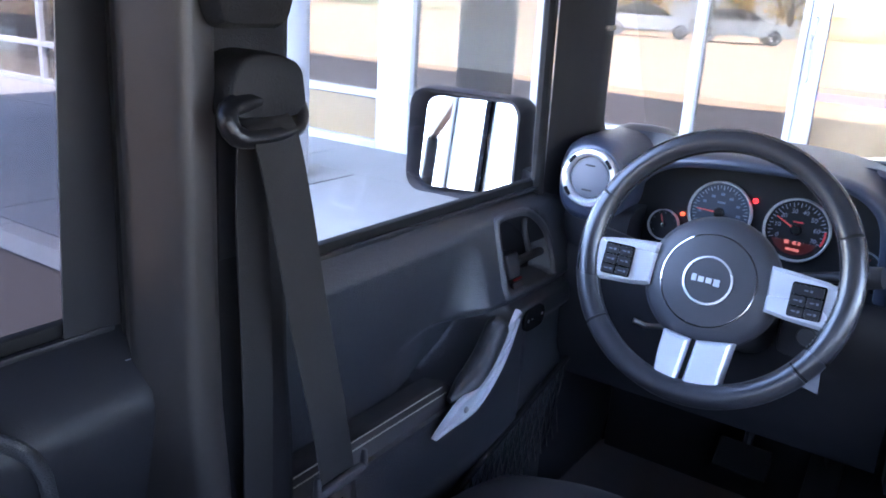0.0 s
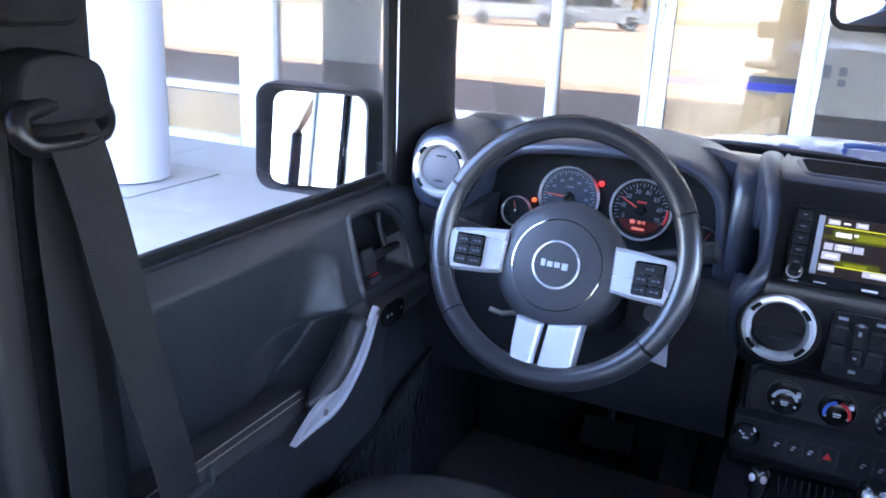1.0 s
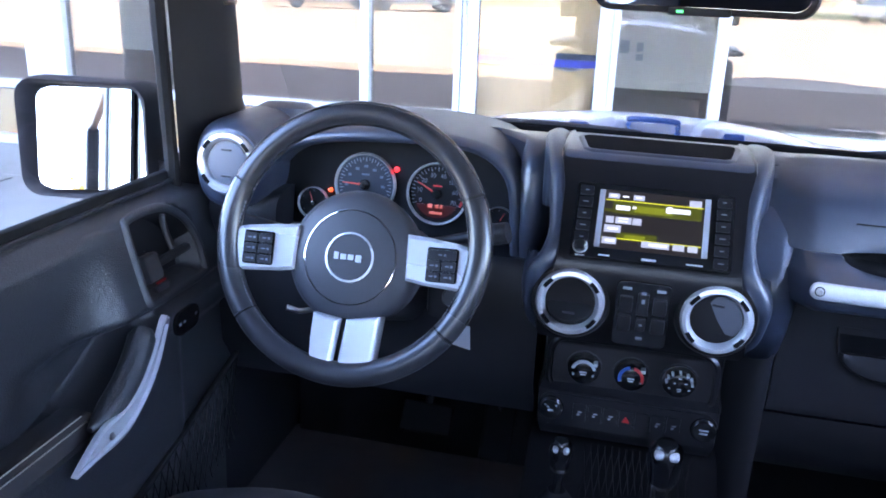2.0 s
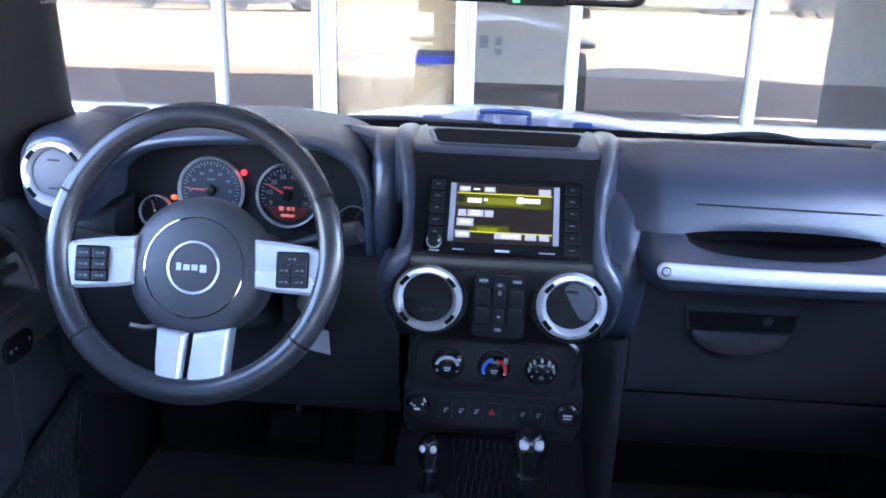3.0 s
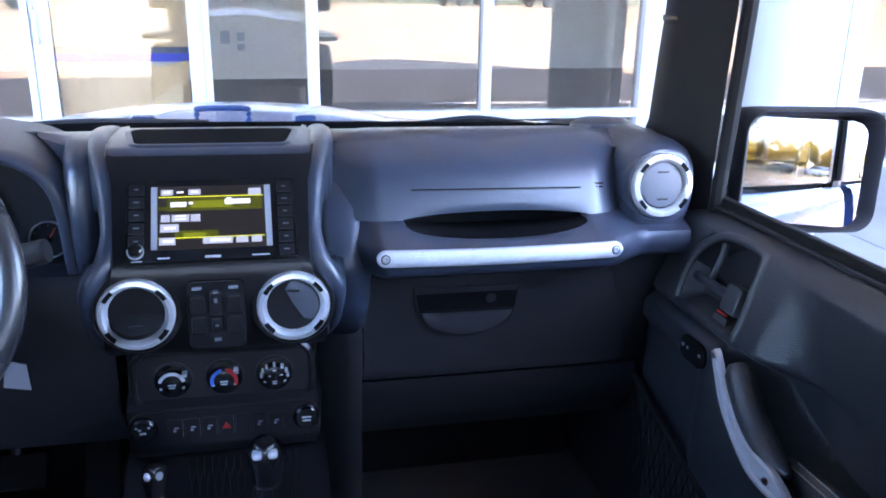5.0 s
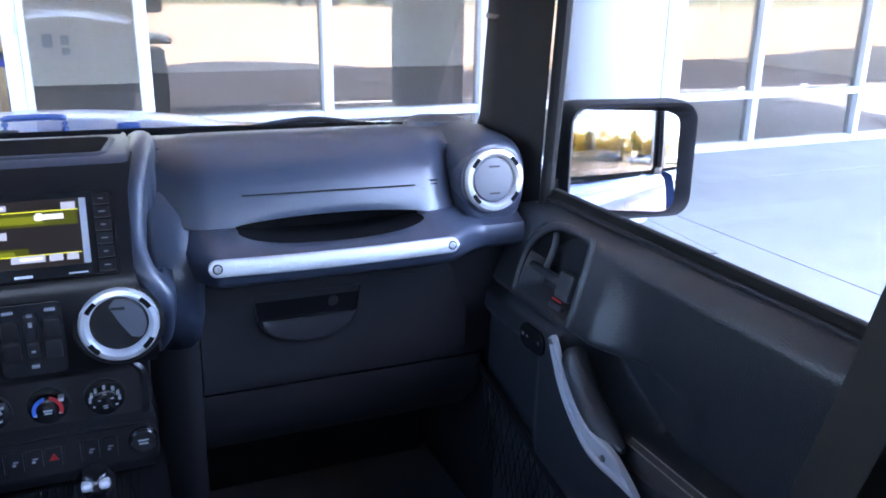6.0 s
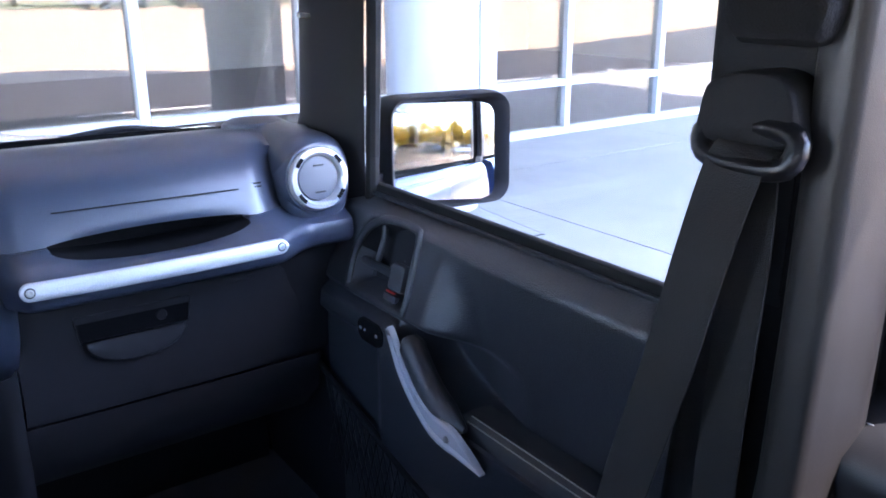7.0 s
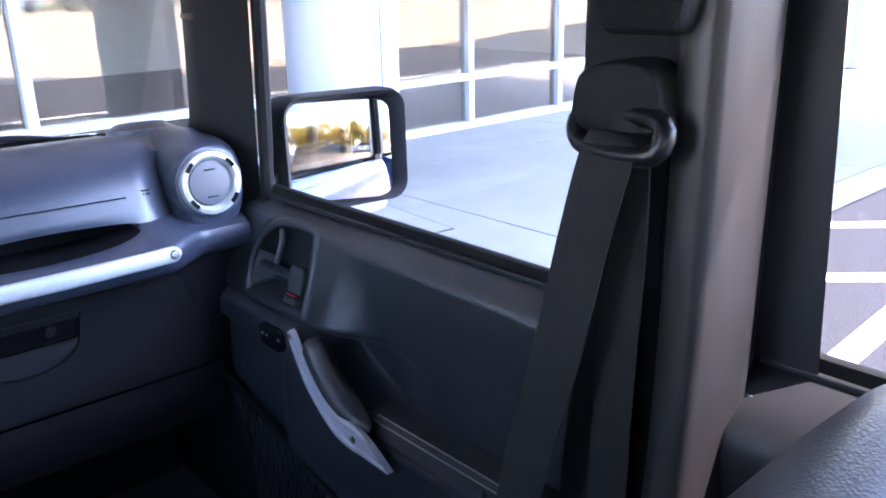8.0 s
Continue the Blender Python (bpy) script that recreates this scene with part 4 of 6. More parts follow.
part("tray_shade_rim", frame_plate(slot(0.003), slot(-0.003), tm, 0.0026), SLOTBLACK, tr)
part("tray_shade_plate", plate(slot(0.0), tm, 0.0008, base=0.0022), SLOTBLACK, tr)
# padded cheeks that sweep from the stack down to the grab bar
part("pad_cheek", loft([[(x, y + o, z) for y, z in ((1.34, 1.300), (1.285, 1.292), (1.250, 1.276), (1.226, 1.252), (1.206, 1.226), (1.190, 1.202), (1.180, 1.180), (1.184, 1.150), (1.200, 1.110), (1.235, 1.060), (1.34, 1.05))] for x, o in ((0.134, 0.010), (0.145, 0.0), (0.168, -0.006), (0.186, 0.0), (0.198, 0.012), (0.204, 0.035))]), PAD, dash, sharp=60)

# radio with its display
rn = (Vector((0, 1.168, 1.304)) - Vector((0, 1.104, 1.225))).normalized()
rm = basis((0.0, 1.131, 1.2625), (1, 0, 0), rn)
RW, RH = 0.197, 0.104
radio = thing("car_radio", (0, 1.131, 1.2625), "double-height car radio with a lit colour display", "radio")
part("face", plate(rrect(RW, RH, 0.004, 3), rm, 0.007, soft=0.0015), GLOSS, radio)
sm = rm @ Matrix.Translation((0, 0.003, 0.0071))
screen = part("display", plate(rrect(0.139, 0.081, 0.002, 2), sm, 0.0006), SCREEN, radio, "lit display with olive and yellow bands")
marks("display_edge", sm, [(-0.0655, 0, 0.007, 0.080), (0.0655, 0, 0.007, 0.080)], 0.0012, GREY, screen)
marks("olive_band", sm, [(0.004, 0.0165, 0.110, 0.016), (-0.018, -0.022, 0.050, 0.010), (-0.046, 0.012, 0.032, 0.004)], 0.0008, SCREENOLIVE, screen)
marks("olive_glow", sm, [(0.0, 0.0165, 0.048, 0.009), (-0.020, -0.023, 0.026, 0.006)], 0.0010, SCREENGREEN, screen)
marks("yellow_line", sm, [(0.0, 0.0265, 0.122, 0.0012), (0.0, -0.0262, 0.122, 0.0012)], 0.0011, SCREENYELLOW, screen)
marks("screen_button", sm, [(-0.051, 0.0325, 0.014, 0.007), (-0.0195, 0.0325, 0.014, 0.007), (0.0505, 0.0315, 0.015, 0.009), (-0.053, -0.001, 0.010, 0.009), (-0.036, -0.001, 0.020, 0.009), (-0.019, -0.001, 0.011, 0.009), (-0.0485, -0.0135, 0.021, 0.010), (-0.051, -0.030, 0.018, 0.009), (0.006, -0.0305, 0.034, 0.008), (0.034, -0.0305, 0.014, 0.008), (0.051, -0.0305, 0.012, 0.008)], 0.0013, SCREENGREY, screen)
marks("screen_caption", sm, [(-0.038, 0.0165, 0.018, 0.006), (-0.024, 0.018, 0.005, 0.003), (0.030, 0.019, 0.030, 0.006), (0.020, 0.0195, 0.006, 0.009), (-0.051, 0.0325, 0.008, 0.002), (-0.036, 0.0325, 0.008, 0.002), (-0.0195, 0.0325, 0.008, 0.002), (-0.036, 0.0015, 0.012, 0.0016), (-0.036, -0.0025, 0.012, 0.0016), (-0.048, -0.0135, 0.013, 0.003), (-0.050, -0.030, 0.012, 0.003), (0.009, -0.0305, 0.022, 0.003)], 0.0016, SCREENWHITE, screen)
for s in (-1, 1):
    for i in range(5 if s < 0 else 6):
        y = 0.040 - i * 0.0165
        key = part("radio_key", plate(rrect(0.017, 0.0135, 0.001, 2), rm @ Matrix.Translation((s * 0.0855, y, 0.007)), 0.0022, soft=0.0006), SATIN, radio)
        marks("key_mark", rm @ Matrix.Translation((s * 0.0855, y, 0.0092)), [(0, 0, 0.007 if i % 2 else 0.005, 0.0013)], 0.0004, GREY, key)
kn = part("volume_knob", lathe([(0.0, 0.014), (0.006, 0.0138), (0.0078, 0.012), (0.0085, 0.004), (0.0085, 0.0)], rm @ Matrix.Translation((-0.0855, -0.040, 0.007)), 24), GLOSS, radio)
part("knob_ring", ring_lathe([(0.0082, 0.004), (0.0096, 0.004), (0.0096, 0.006), (0.0082, 0.006)], rm @ Matrix.Translation((-0.0855, -0.040, 0.007)), 24), SILVER, kn)
marks("key_mark", rm, [(0.0, -0.0475, 0.018, 0.003), (-0.055, -0.0475, 0.014, 0.0016), (0.055, -0.0475, 0.02, 0.0016), (-0.085, -0.0505, 0.012, 0.0012)], 0.0076, INK, radio)

# centre vents, window switches
for s in (-1, 1):
    part("vent_collar", lathe([(0.052, -0.05), (0.052, -0.004), (0.049, 0.001), (0.043, 0.001)], basis((s * 0.0913, 1.104, 1.160), (1, 0, 0), (0, 0.03, 1)), 40), SATIN, dash)
round_vent((-0.0913, 1.101, 1.1607), 0.0445, (0, 0.03, 1), (-62, 0), RUBBER, dash)
round_vent((0.0913, 1.101, 1.1607), 0.0445, (0, 0.03, 1), (8, -14), DISC, dash)
wm = basis((0.0, 1.1035, 1.155), (1, 0, 0), (0, -0.02, 1))
sw = thing("window_switch_panel", (0, 1.1, 1.155), "gloss black window switch panel", "switch panel")
part("panel", plate(rrect(0.068, 0.088, 0.008, 4), wm, 0.005, soft=0.0015), GLOSS, sw)
for x in (-0.021, 0.021):
    for y in (0.014, -0.012):
        part("rocker_switch", plate(rrect(0.017, 0.022, 0.003, 3), wm @ Matrix.Translation((x, y, 0.005)), 0.005, soft=0.002), SATIN, sw)
part("lock_switch", plate(rrect(0.014, 0.030, 0.002, 3), wm @ Matrix.Translation((0, 0.016, 0.005)), 0.006, soft=0.002), SATIN, sw)
part("lock_switch", plate(rrect(0.012, 0.018, 0.002, 3), wm @ Matrix.Translation((0, -0.012, 0.005)), 0.004, soft=0.002), SATIN, sw)
marks("switch_mark", wm, [(-0.021, 0.036, 0.011, 0.0016), (0.021, 0.036, 0.011, 0.0016), (0, 0.031, 0.006, 0.0016), (0, 0.021, 0.004, 0.006), (0, -0.012, 0.004, 0.002), (0, -0.031, 0.008, 0.0018)], 0.0114, GREY, sw)

# climate panel: three dials, then the switch row
cm = basis((0.0, 1.194, 1.0285), (1, 0, 0), (0, 0.06, 1))
cl = thing("climate_control", (0, 1.19, 1.03), "black climate control panel with three dials", "climate control")
part("panel", plate(rrect(0.226, 0.078, 0.022, 6), cm, 0.004, soft=0.0015), SATIN, cl)
part("panel_rim", loft([[cm @ Vector((*p, h)) for p in rrect(0.226 + g, 0.078 + g, 0.022 + g / 3, 6)] for g, h in ((0.016, 0.0), (0.014, 0.005), (0.006, 0.008), (0.0, 0.007), (-0.004, 0.003))], None, True, False), SATIN, cl)
for i, x in enumerate((-0.0664, 0.0, 0.0664)):
    km = cm @ Matrix.Translation((x, -0.0015, 0.004))
    k = part("dial", lathe([(0.0, 0.016), (0.013, 0.0158), (0.0155, 0.014), (0.017, 0.004), (0.0235, 0.003), (0.0245, 0.0)], km, 36), GLOSS, cl)
    part("dial_ring", ring_lathe([(0.0240, 0.0), (0.0262, 0.0), (0.0262, 0.002), (0.0240, 0.002)], km, 36), PLASTIC, k)
    if i == 2:
        marks("dial_mark", km, [(x * 0.95, y * 0.95, w * 0.8, h * 0.7) for x, y, w, h in [(-0.0185, 0.002, 0.004, 0.0025), (-0.0165, 0.009, 0.004, 0.003), (-0.011, 0.0145, 0.004, 0.003), (0, 0.0105, 0.006, 0.0022), (0.0, 0.0175, 0.004, 0.0025), (0.011, 0.0145, 0.005, 0.0025), (0.0165, 0.008, 0.005, 0.003), (0.0185, 0.001, 0.004, 0.0025), (0.009, 0.0035, 0.005, 0.002), (-0.007, 0.0025, 0.004, 0.002), (0, -0.006, 0.008, 0.0016), (0, -0.009, 0.007, 0.0014), (-0.014, -0.006, 0.003, 0.002), (0.014, -0.006, 0.004, 0.002)]], 0.0166, INK, k)
    else:
        for mat, a0, a1 in (((INK, 15, 165),) if i == 0 else ((REDINK, -20, 80), (BLUEINK, 100, 200))):
            part("dial_arc", ring_lathe([(0.0135, 0.0150), (0.0178, 0.0150), (0.0178, 0.0166), (0.0135, 0.0166)], km, 14, None, a1 - a0, a0), mat, k)
        marks("dial_mark", km, [(0, -0.0005, 0.010, 0.002), (0, -0.004, 0.008, 0.0016), (-0.014, -0.005, 0.003, 0.002), (0.014, -0.005, 0.003, 0.002), (0.016, 0.012, 0.006, 0.004)], 0.0166, INK, k)
hm = basis((0.0, 1.1775, 0.9635), (1, 0, 0), (0, 0.02, 1))
row = thing("lower_switch_panel", (0, 1.177, 0.96), "black switch panel with red hazard button", "switch panel")
part("panel", plate(rrect(0.250, 0.050, 0.018, 5), hm, 0.004, soft=0.0015), SATIN, row)
for s, x in ((-1, -0.107), (1, 0.107)):
    sk = part("socket_cap", lathe([(0.0, 0.006), (0.014, 0.0058), (0.0155, 0.004), (0.0175, 0.003), (0.0185, 0.0)], hm @ Matrix.Translation((x, 0.002, 0.004)), 28), GLOSS, row)
    marks("cap_mark", hm @ Matrix.Translation((x, 0.002, 0.004)), [(0, 0.002, 0.013, 0.002), (0, -0.003, 0.011, 0.0022)] if s > 0 else [(-0.008, 0.006, 0.003, 0.002), (0.008, 0.006, 0.003, 0.002), (0, -0.002, 0.008, 0.003), (-0.004, 0.003, 0.004, 0.002)], 0.0066, INK, sk)
for i, x in enumerate((-0.066, -0.044, -0.022, 0.0, 0.022, 0.044, 0.066)):
    b = part("switch", plate(rrect(0.019, 0.028, 0.002, 3), hm @ Matrix.Translation((x, 0.0, 0.004)), 0.0025, soft=0.0008), SATIN, row)
    if i == 3:
        bm = loft([[hm @ Vector((px, py, z)) for px, py in ((-0.006, -0.004), (0.006, -0.004), (0.0, 0.006))] for z in (0.0066, 0.0072)])
        part("hazard_triangle", bm, REDINK, b)
    elif i in (0, 1, 2, 5, 6):
        marks("switch_mark", hm @ Matrix.Translation((x, 0, 0.0065)), [(0.001, 0.002, 0.006, 0.002), (-0.001, -0.002, 0.004, 0.003)], 0.0005, INK if i < 3 else GREY, b)

# driver's side: binnacle, gauges, lower panel
outer = spline([(-0.612, 1.155), (-0.606, 1.235), (-0.578, 1.288), (-0.525, 1.318), (-0.455, 1.333), (-0.375, 1.338), (-0.290, 1.335), (-0.222, 1.318), (-0.183, 1.270), (-0.172, 1.155)], 4)


def arch(inset, y, lift=0.0):
    cx, cz = -0.405, 1.19
    out = []
    for p in outer:
        v = Vector((p.x - cx, p.y - cz))
        s = 1 - inset / max(v.length, 0.02)
        out.append((cx + v.x * s, y, cz + v.y * s + lift))
    return out


part("binnacle_hood", loft([arch(-0.004, 1.44), arch(-0.002, 1.34), arch(0.0, 1.262), arch(0.004, 1.246), arch(0.012, 1.241), arch(0.021, 1.246), arch(0.024, 1.262), arch(0.030, 1.330)], None, False), PAD, dash, "padded hood over the instruments", sharp=70)
part("binnacle_shoulder", loft([[(x, y + o, z) for y, z in ((1.42, 1.318), (1.33, 1.333), (1.285, 1.330), (1.258, 1.315), (1.245, 1.290), (1.240, 1.25), (1.240, 1.20), (1.246, 1.13), (1.26, 1.09), (1.42, 1.08))]
                                for x, o in ((-0.189, 0.020), (-0.184, 0.006), (-0.176, -0.001), (-0.166, -0.003), (-0.157, 0.0), (-0.150, 0.008), (-0.144, 0.024), (-0.138, 0.055))]), PAD, dash, sharp=60)
cluster = thing("instrument_cluster", (-0.405, 1.30, 1.23), "instrument cluster with silver rimmed dials and lit warning lamps", "instruments")
pm = basis((-0.405, 1.302, 1.232), (1, 0, 0), (0, 0.14, 1))
part("instrument_panel", plate([(p.x + 0.405, p.y - 1.232) for p in [Vector((q[0], q[2])) for q in arch(0.022, 0)]], pm, 0.004), DIAL, cluster)


RIMSILVER = material("bright_silver_gauge_rim", (0.72, 0.73, 0.75), 0.25, metal=0.30, vary=0.04)


def gauge(c, r, ticks, a0, a1, needle, numbers, name):
    """A round instrument: silver rim, dial, ticks, needle and lens."""
    m = basis((c[0], 1.296 + (c[1] - 1.232) * 0.14, c[1]), (1, 0, 0), (0, 0.14, 1))
    g = part(name, lathe([(0.0, 0.004), (r * 0.94, 0.004), (r * 0.95, 0.0)], m, 40), BLUEDIAL if name == "speedometer" else DIAL, cluster)
    part("rim", ring_lathe([(r * 0.94, 0.0), (r * 1.02, 0.0), (r * 1.02, 0.008), (r * 0.99, 0.0115), (r * 0.945, 0.0060)], m, 48), RIMSILVER, g)
    bm = bmesh.new()
    for i in range(ticks):
        a = radians(a0 + (a1 - a0) * i / (ticks - 1))
        long = i % 2 == 0
        box((r * (0.80 if long else 0.83), 0, 0.0044), (r * (0.14 if long else 0.08), r * 0.025, 0.0006), 0, bm, m @ Matrix.Rotation(a, 4, "Z"))
    part("scale_marks", bm, DIALINK, g)
    a = radians(needle)
    part("needle", loft([[m @ Matrix.Rotation(a, 4, "Z") @ Vector(p) for p in ((x, -w, 0.0065), (x, w, 0.0065), (x, w, 0.0077), (x, -w, 0.0077))] for x, w in ((-r * 0.12, r * 0.035), (r * 0.74, r * 0.012))]), NEEDLE, g)
    part("needle_hub", lathe([(0.0, 0.011), (r * 0.14, 0.0105), (r * 0.17, 0.008), (r * 0.17, 0.004)], m, 20), GLOSS, g)
    for text, t in numbers:
        a = radians(t)
        letters(text, m @ Matrix.Translation((r * 0.60 * math.cos(a), r * 0.60 * math.sin(a), 0.0046)), r * 0.20, g, DIALINK)
    return g, m


sp, m = gauge((-0.4350, 1.2372), 0.0490, 33, 205, -25, 178, [], "speedometer")
marks("dial_caption", m, [(-0.014, 0.024, 0.006, 0.004), (0.0, 0.029, 0.006, 0.004), (0.014, 0.024, 0.006, 0.004), (-0.026, 0.014, 0.005, 0.004), (0.026, 0.014, 0.005, 0.004), (0.029, -0.001, 0.006, 0.004), (0.0, 0.016, 0.012, 0.003), (-0.031, -0.002, 0.005, 0.004)], 0.0048, DIMBLUE, sp)
tc, m = gauge((-0.3185, 1.2345), 0.0475, 29, 205, -25, 152, [(str(n * 10), 205 - 230 * n / 7) for n in range(8)], "tachometer")
marks("dial_caption", m, [(0.0, 0.012, 0.014, 0.0022)], 0.0048, REDINK, tc)
part("odometer", plate([(0.036 * math.cos(radians(a)), 0.036 * math.sin(radians(a)) - 0.002) for a in range(205, 336, 10)], m, 0.0006, base=0.0042), REDLCD, tc, "red lit odometer window")
marks("odometer_mark", m, [(-0.010, -0.0195, 0.007, 0.006), (0.001, -0.0195, 0.005, 0.005), (0.008, -0.0195, 0.004, 0.005), (0.0, -0.030, 0.020, 0.004)], 0.0054, REDTEXT, tc)
red = ring_lathe([(0.039, 0.0044), (0.042, 0.0044), (0.042, 0.005), (0.039, 0.005)], m, 8, None, 32, -25)
part("red_zone", red, REDINK, tc)
gauge((-0.5190, 1.2006), 0.0250, 9, 215, -35, 110, [], "temperature_gauge")
gauge((-0.2200, 1.200), 0.0245, 9, 215, -35, 60, [], "fuel_gauge")
for c, mat, s in (((-0.3855, 1.2652), REDLAMP, 0.0042), ((-0.492, 1.2236), AMBERLAMP, 0.0036)):
    part("warning_lamp", lathe([(0.0, 0.008), (s * 0.8, 0.0076), (s, 0.004), (s, 0.0)], basis((c[0], 1.296 + (c[1] - 1.232) * 0.14, c[1]), (1, 0, 0), (0, 0.14, 1)), 12), mat, cluster)

part("knee_bolster", loft([[(x, y, z) for y, z in ((1.235, 1.165), (1.222, 1.15), (1.215, 1.08), (1.225, 0.97), (1.27, 0.90), (1.45, 0.86), (1.45, 1.165))] for x in (-0.655, -0.645, -0.15, -0.14)]), PLASTIC, dash)
part("dash_end", box((-0.672, 1.40, 1.07), (0.02, 0.30, 0.40), 0.006), PLASTIC, dash)
part("dash_end", box((0.672, 1.40, 1.07), (0.02, 0.30, 0.40), 0.006), PLASTIC, dash)
hm2 = basis((-0.575, 1.226, 1.185), (1, 0, 0), (0, 0.2, 1))
marks("headlamp_dial_marks", hm2, [(0.008, 0.004, 0.010, 0.004), (-0.004, -0.004, 0.004, 0.004), (0.02, -0.006, 0.004, 0.003), (0.012, -0.010, 0.006, 0.003)], 0.002, GREY, dash)

# ---- steering wheel ----
HUB = Vector((-0.367, 1.0267, 1.2113))
sw_m = basis(HUB, (1, 0, 0), (0, math.sin(radians(21)), math.cos(radians(21)))) @ Matrix.Rotation(radians(1.2), 4, "Z")
wheel = thing("steering_wheel", HUB, "black leather steering wheel with silver spokes and audio keys", "steering wheel")
RO = 0.1655
rim_m = sw_m @ Matrix.Translation((0, 0.0185, 0))
segs = [(-38, 24), (24, 156), (156, 218), (218, 322)]
for a0, a1 in segs:
    n = max(10, int((a1 - a0) / 4))
    path = [rim_m @ Vector((RO * math.cos(radians(a)), RO * math.sin(radians(a)), 0.0)) for a in [a0 + 0.6 + (a1 - a0 - 1.2) * i / n for i in range(n + 1)]]
    part("rim", tube(path, 0.0158, 16, None, False, 1.0, sw_m.to_3x3() @ Vector((0, 0, 1))), WHEEL, wheel)
for a in (-38, 24, 156, 218):
    path = [rim_m @ Vector((RO * math.cos(radians(a + d)), RO * math.sin(radians(a + d)), 0.0)) for d in (-0.5, 0, 0.5)]
    part("rim_seam", tube(path, 0.0149, 16, None, False, 1.0, sw_m.to_3x3() @ Vector((0, 0, 1))), RUBBER, wheel)
bm = bmesh.new()
for a in [165 + x * 2.0 for x in range(26)] + [218 + x * 2.0 for x in range(1, 14)] + [296 + x * 2.0 for x in range(1, 30)]:
    p = Vector(((RO - 0.0145) * math.cos(radians(a)), (RO - 0.0145) * math.sin(radians(a)), 0.006))
    box((0, 0, 0), (0.0014, 0.0036, 0.0014), 0, bm, rim_m @ Matrix.Translation(p) @ Matrix.Rotation(radians(a + 25), 4, "Z"))
part("rim_stitching", bm, WHEELSTITCH, wheel)["kind"] = "stuff"
hub_m = sw_m @ Matrix.Translation((0, 0, -0.030)) @ Matrix.Diagonal((1.12, 1.12, 1.0, 1.0))
hub = part("hub", lathe([(0.0, 0.030), (0.030, 0.0295), (0.056, 0.027), (0.070, 0.022), (0.077, 0.012), (0.079, 0.0), (0.076, -0.03), (0.05, -0.05)], hub_m, 48), HUBSKIN, wheel, "round black airbag cover")
part("hub_ring", ring_lathe([(0.0531, 0.0262), (0.0546, 0.0256), (0.0544, 0.0282), (0.0533, 0.0286)], hub_m, 64), CHROME, hub)
part("badge_ring", ring_lathe([(0.0258, 0.0288), (0.0288, 0.0286), (0.0284, 0.0312), (0.0264, 0.0317)], hub_m, 36), SILVER, hub, "plain silver ring badge")
marks("badge_block", hub_m, [(-0.0155, 0.0008, 0.0052, 0.0080), (-0.0072, 0.0, 0.0066, 0.0062), (0.0016, 0.0, 0.0066, 0.0062), (0.0108, -0.0010, 0.0068, 0.0082)], 0.0312, SILVER, hub)
for s in (-1, 1):
    pts = [(s * 0.072, 0.036), (s * 0.100, 0.034), (s * 0.140, 0.029), (s * 0.158, 0.024), (s * 0.160, -0.020), (s * 0.146, -0.029), (s * 0.100, -0.026), (s * 0.074, -0.022)]
    sp = part("spoke", loft([[sw_m @ Vector((x, y, z - 0.014 * (1 - abs(x) / 0.16))) for x, y in pts] for z in (-0.016, 0.003)] + [[sw_m @ Vector((s * 0.112 + (x - s * 0.112) * 0.93, y * 0.86, 0.007 - 0.014 * (1 - abs(x) / 0.16))) for x, y in pts]]), SILVER, wheel, "satin silver spoke")
    km = sw_m @ Matrix.Translation((s * 0.121, 0.001, 0.0038)) @ Matrix.Rotation(radians(-s * 5.0), 4, "Y")
    kb = part("key_block", plate(rrect(0.040, 0.043, 0.003, 3), km, 0.003, soft=0.001), GLOSS, wheel)
    for x, y, w, h in ((-0.0095, 0.0125, 0.0175, 0.0125), (0.0095, 0.0125, 0.0175, 0.0125), (-0.0095, -0.001, 0.0175, 0.0125), (0.0095, -0.001, 0.0175, 0.0125), (-0.0095, -0.0145, 0.0175, 0.0115), (0.0095, -0.0145, 0.0175, 0.0115)) if s < 0 else ((0, 0.0125, 0.036, 0.0125), (-0.0095, -0.001, 0.0175, 0.0125), (0.0095, -0.001, 0.0175, 0.0125), (-0.0095, -0.0145, 0.0175, 0.0115), (0.0095, -0.0145, 0.0175, 0.0115)):
        key = part("key", plate(rrect(w, h, 0.0015, 2), km @ Matrix.Translation((x, y, 0.003)), 0.003, soft=0.001), SATIN, kb)
        bm = bars(km, [(x - 0.002, y, 0.005, 0.0016), (x + 0.004, y, 0.003, 0.003)], 0.0064)
        bmesh.ops.translate(bm, verts=bm.verts, vec=-BASE[wheel])
        mk = new("key_mark", mesh_of("key_mark", bm, DIALINK))
        mk.parent = kb
for s in (-1, 1):
    pts = [(-0.002, -0.078), (-0.039, -0.073), (-0.040, -0.105), (-0.038, -0.142), (-0.009, -0.146)] if s < 0 else [(0.005, -0.078), (0.050, -0.070), (0.047, -0.102), (0.044, -0.141), (-0.002, -0.146)]
    cx = sum(q[0] for q in pts) / 5
    part("lower_spoke", loft([[sw_m @ Vector((x, y, z)) for x, y in pts] for z in (-0.020, 0.0005)] + [[sw_m @ Vector((cx + (x - cx) * k, -0.110 + (y + 0.110) * (0.5 + 0.5 * k), z)) for x, y in pts] for k, z in ((0.90, 0.0045), (0.74, 0.0060))]), SILVER, wheel, "satin silver lower spoke", sharp=20)
part("spoke_gap", box((-0.002, -0.115, -0.010), (0.018, 0.075, 0.012), 0.001, None, sw_m), RUBBER, wheel)
col = thing("steering_column", HUB + Vector((0, 0.12, -0.03)), "black steering column shroud with two stalks", "steering column")
cmx = sw_m
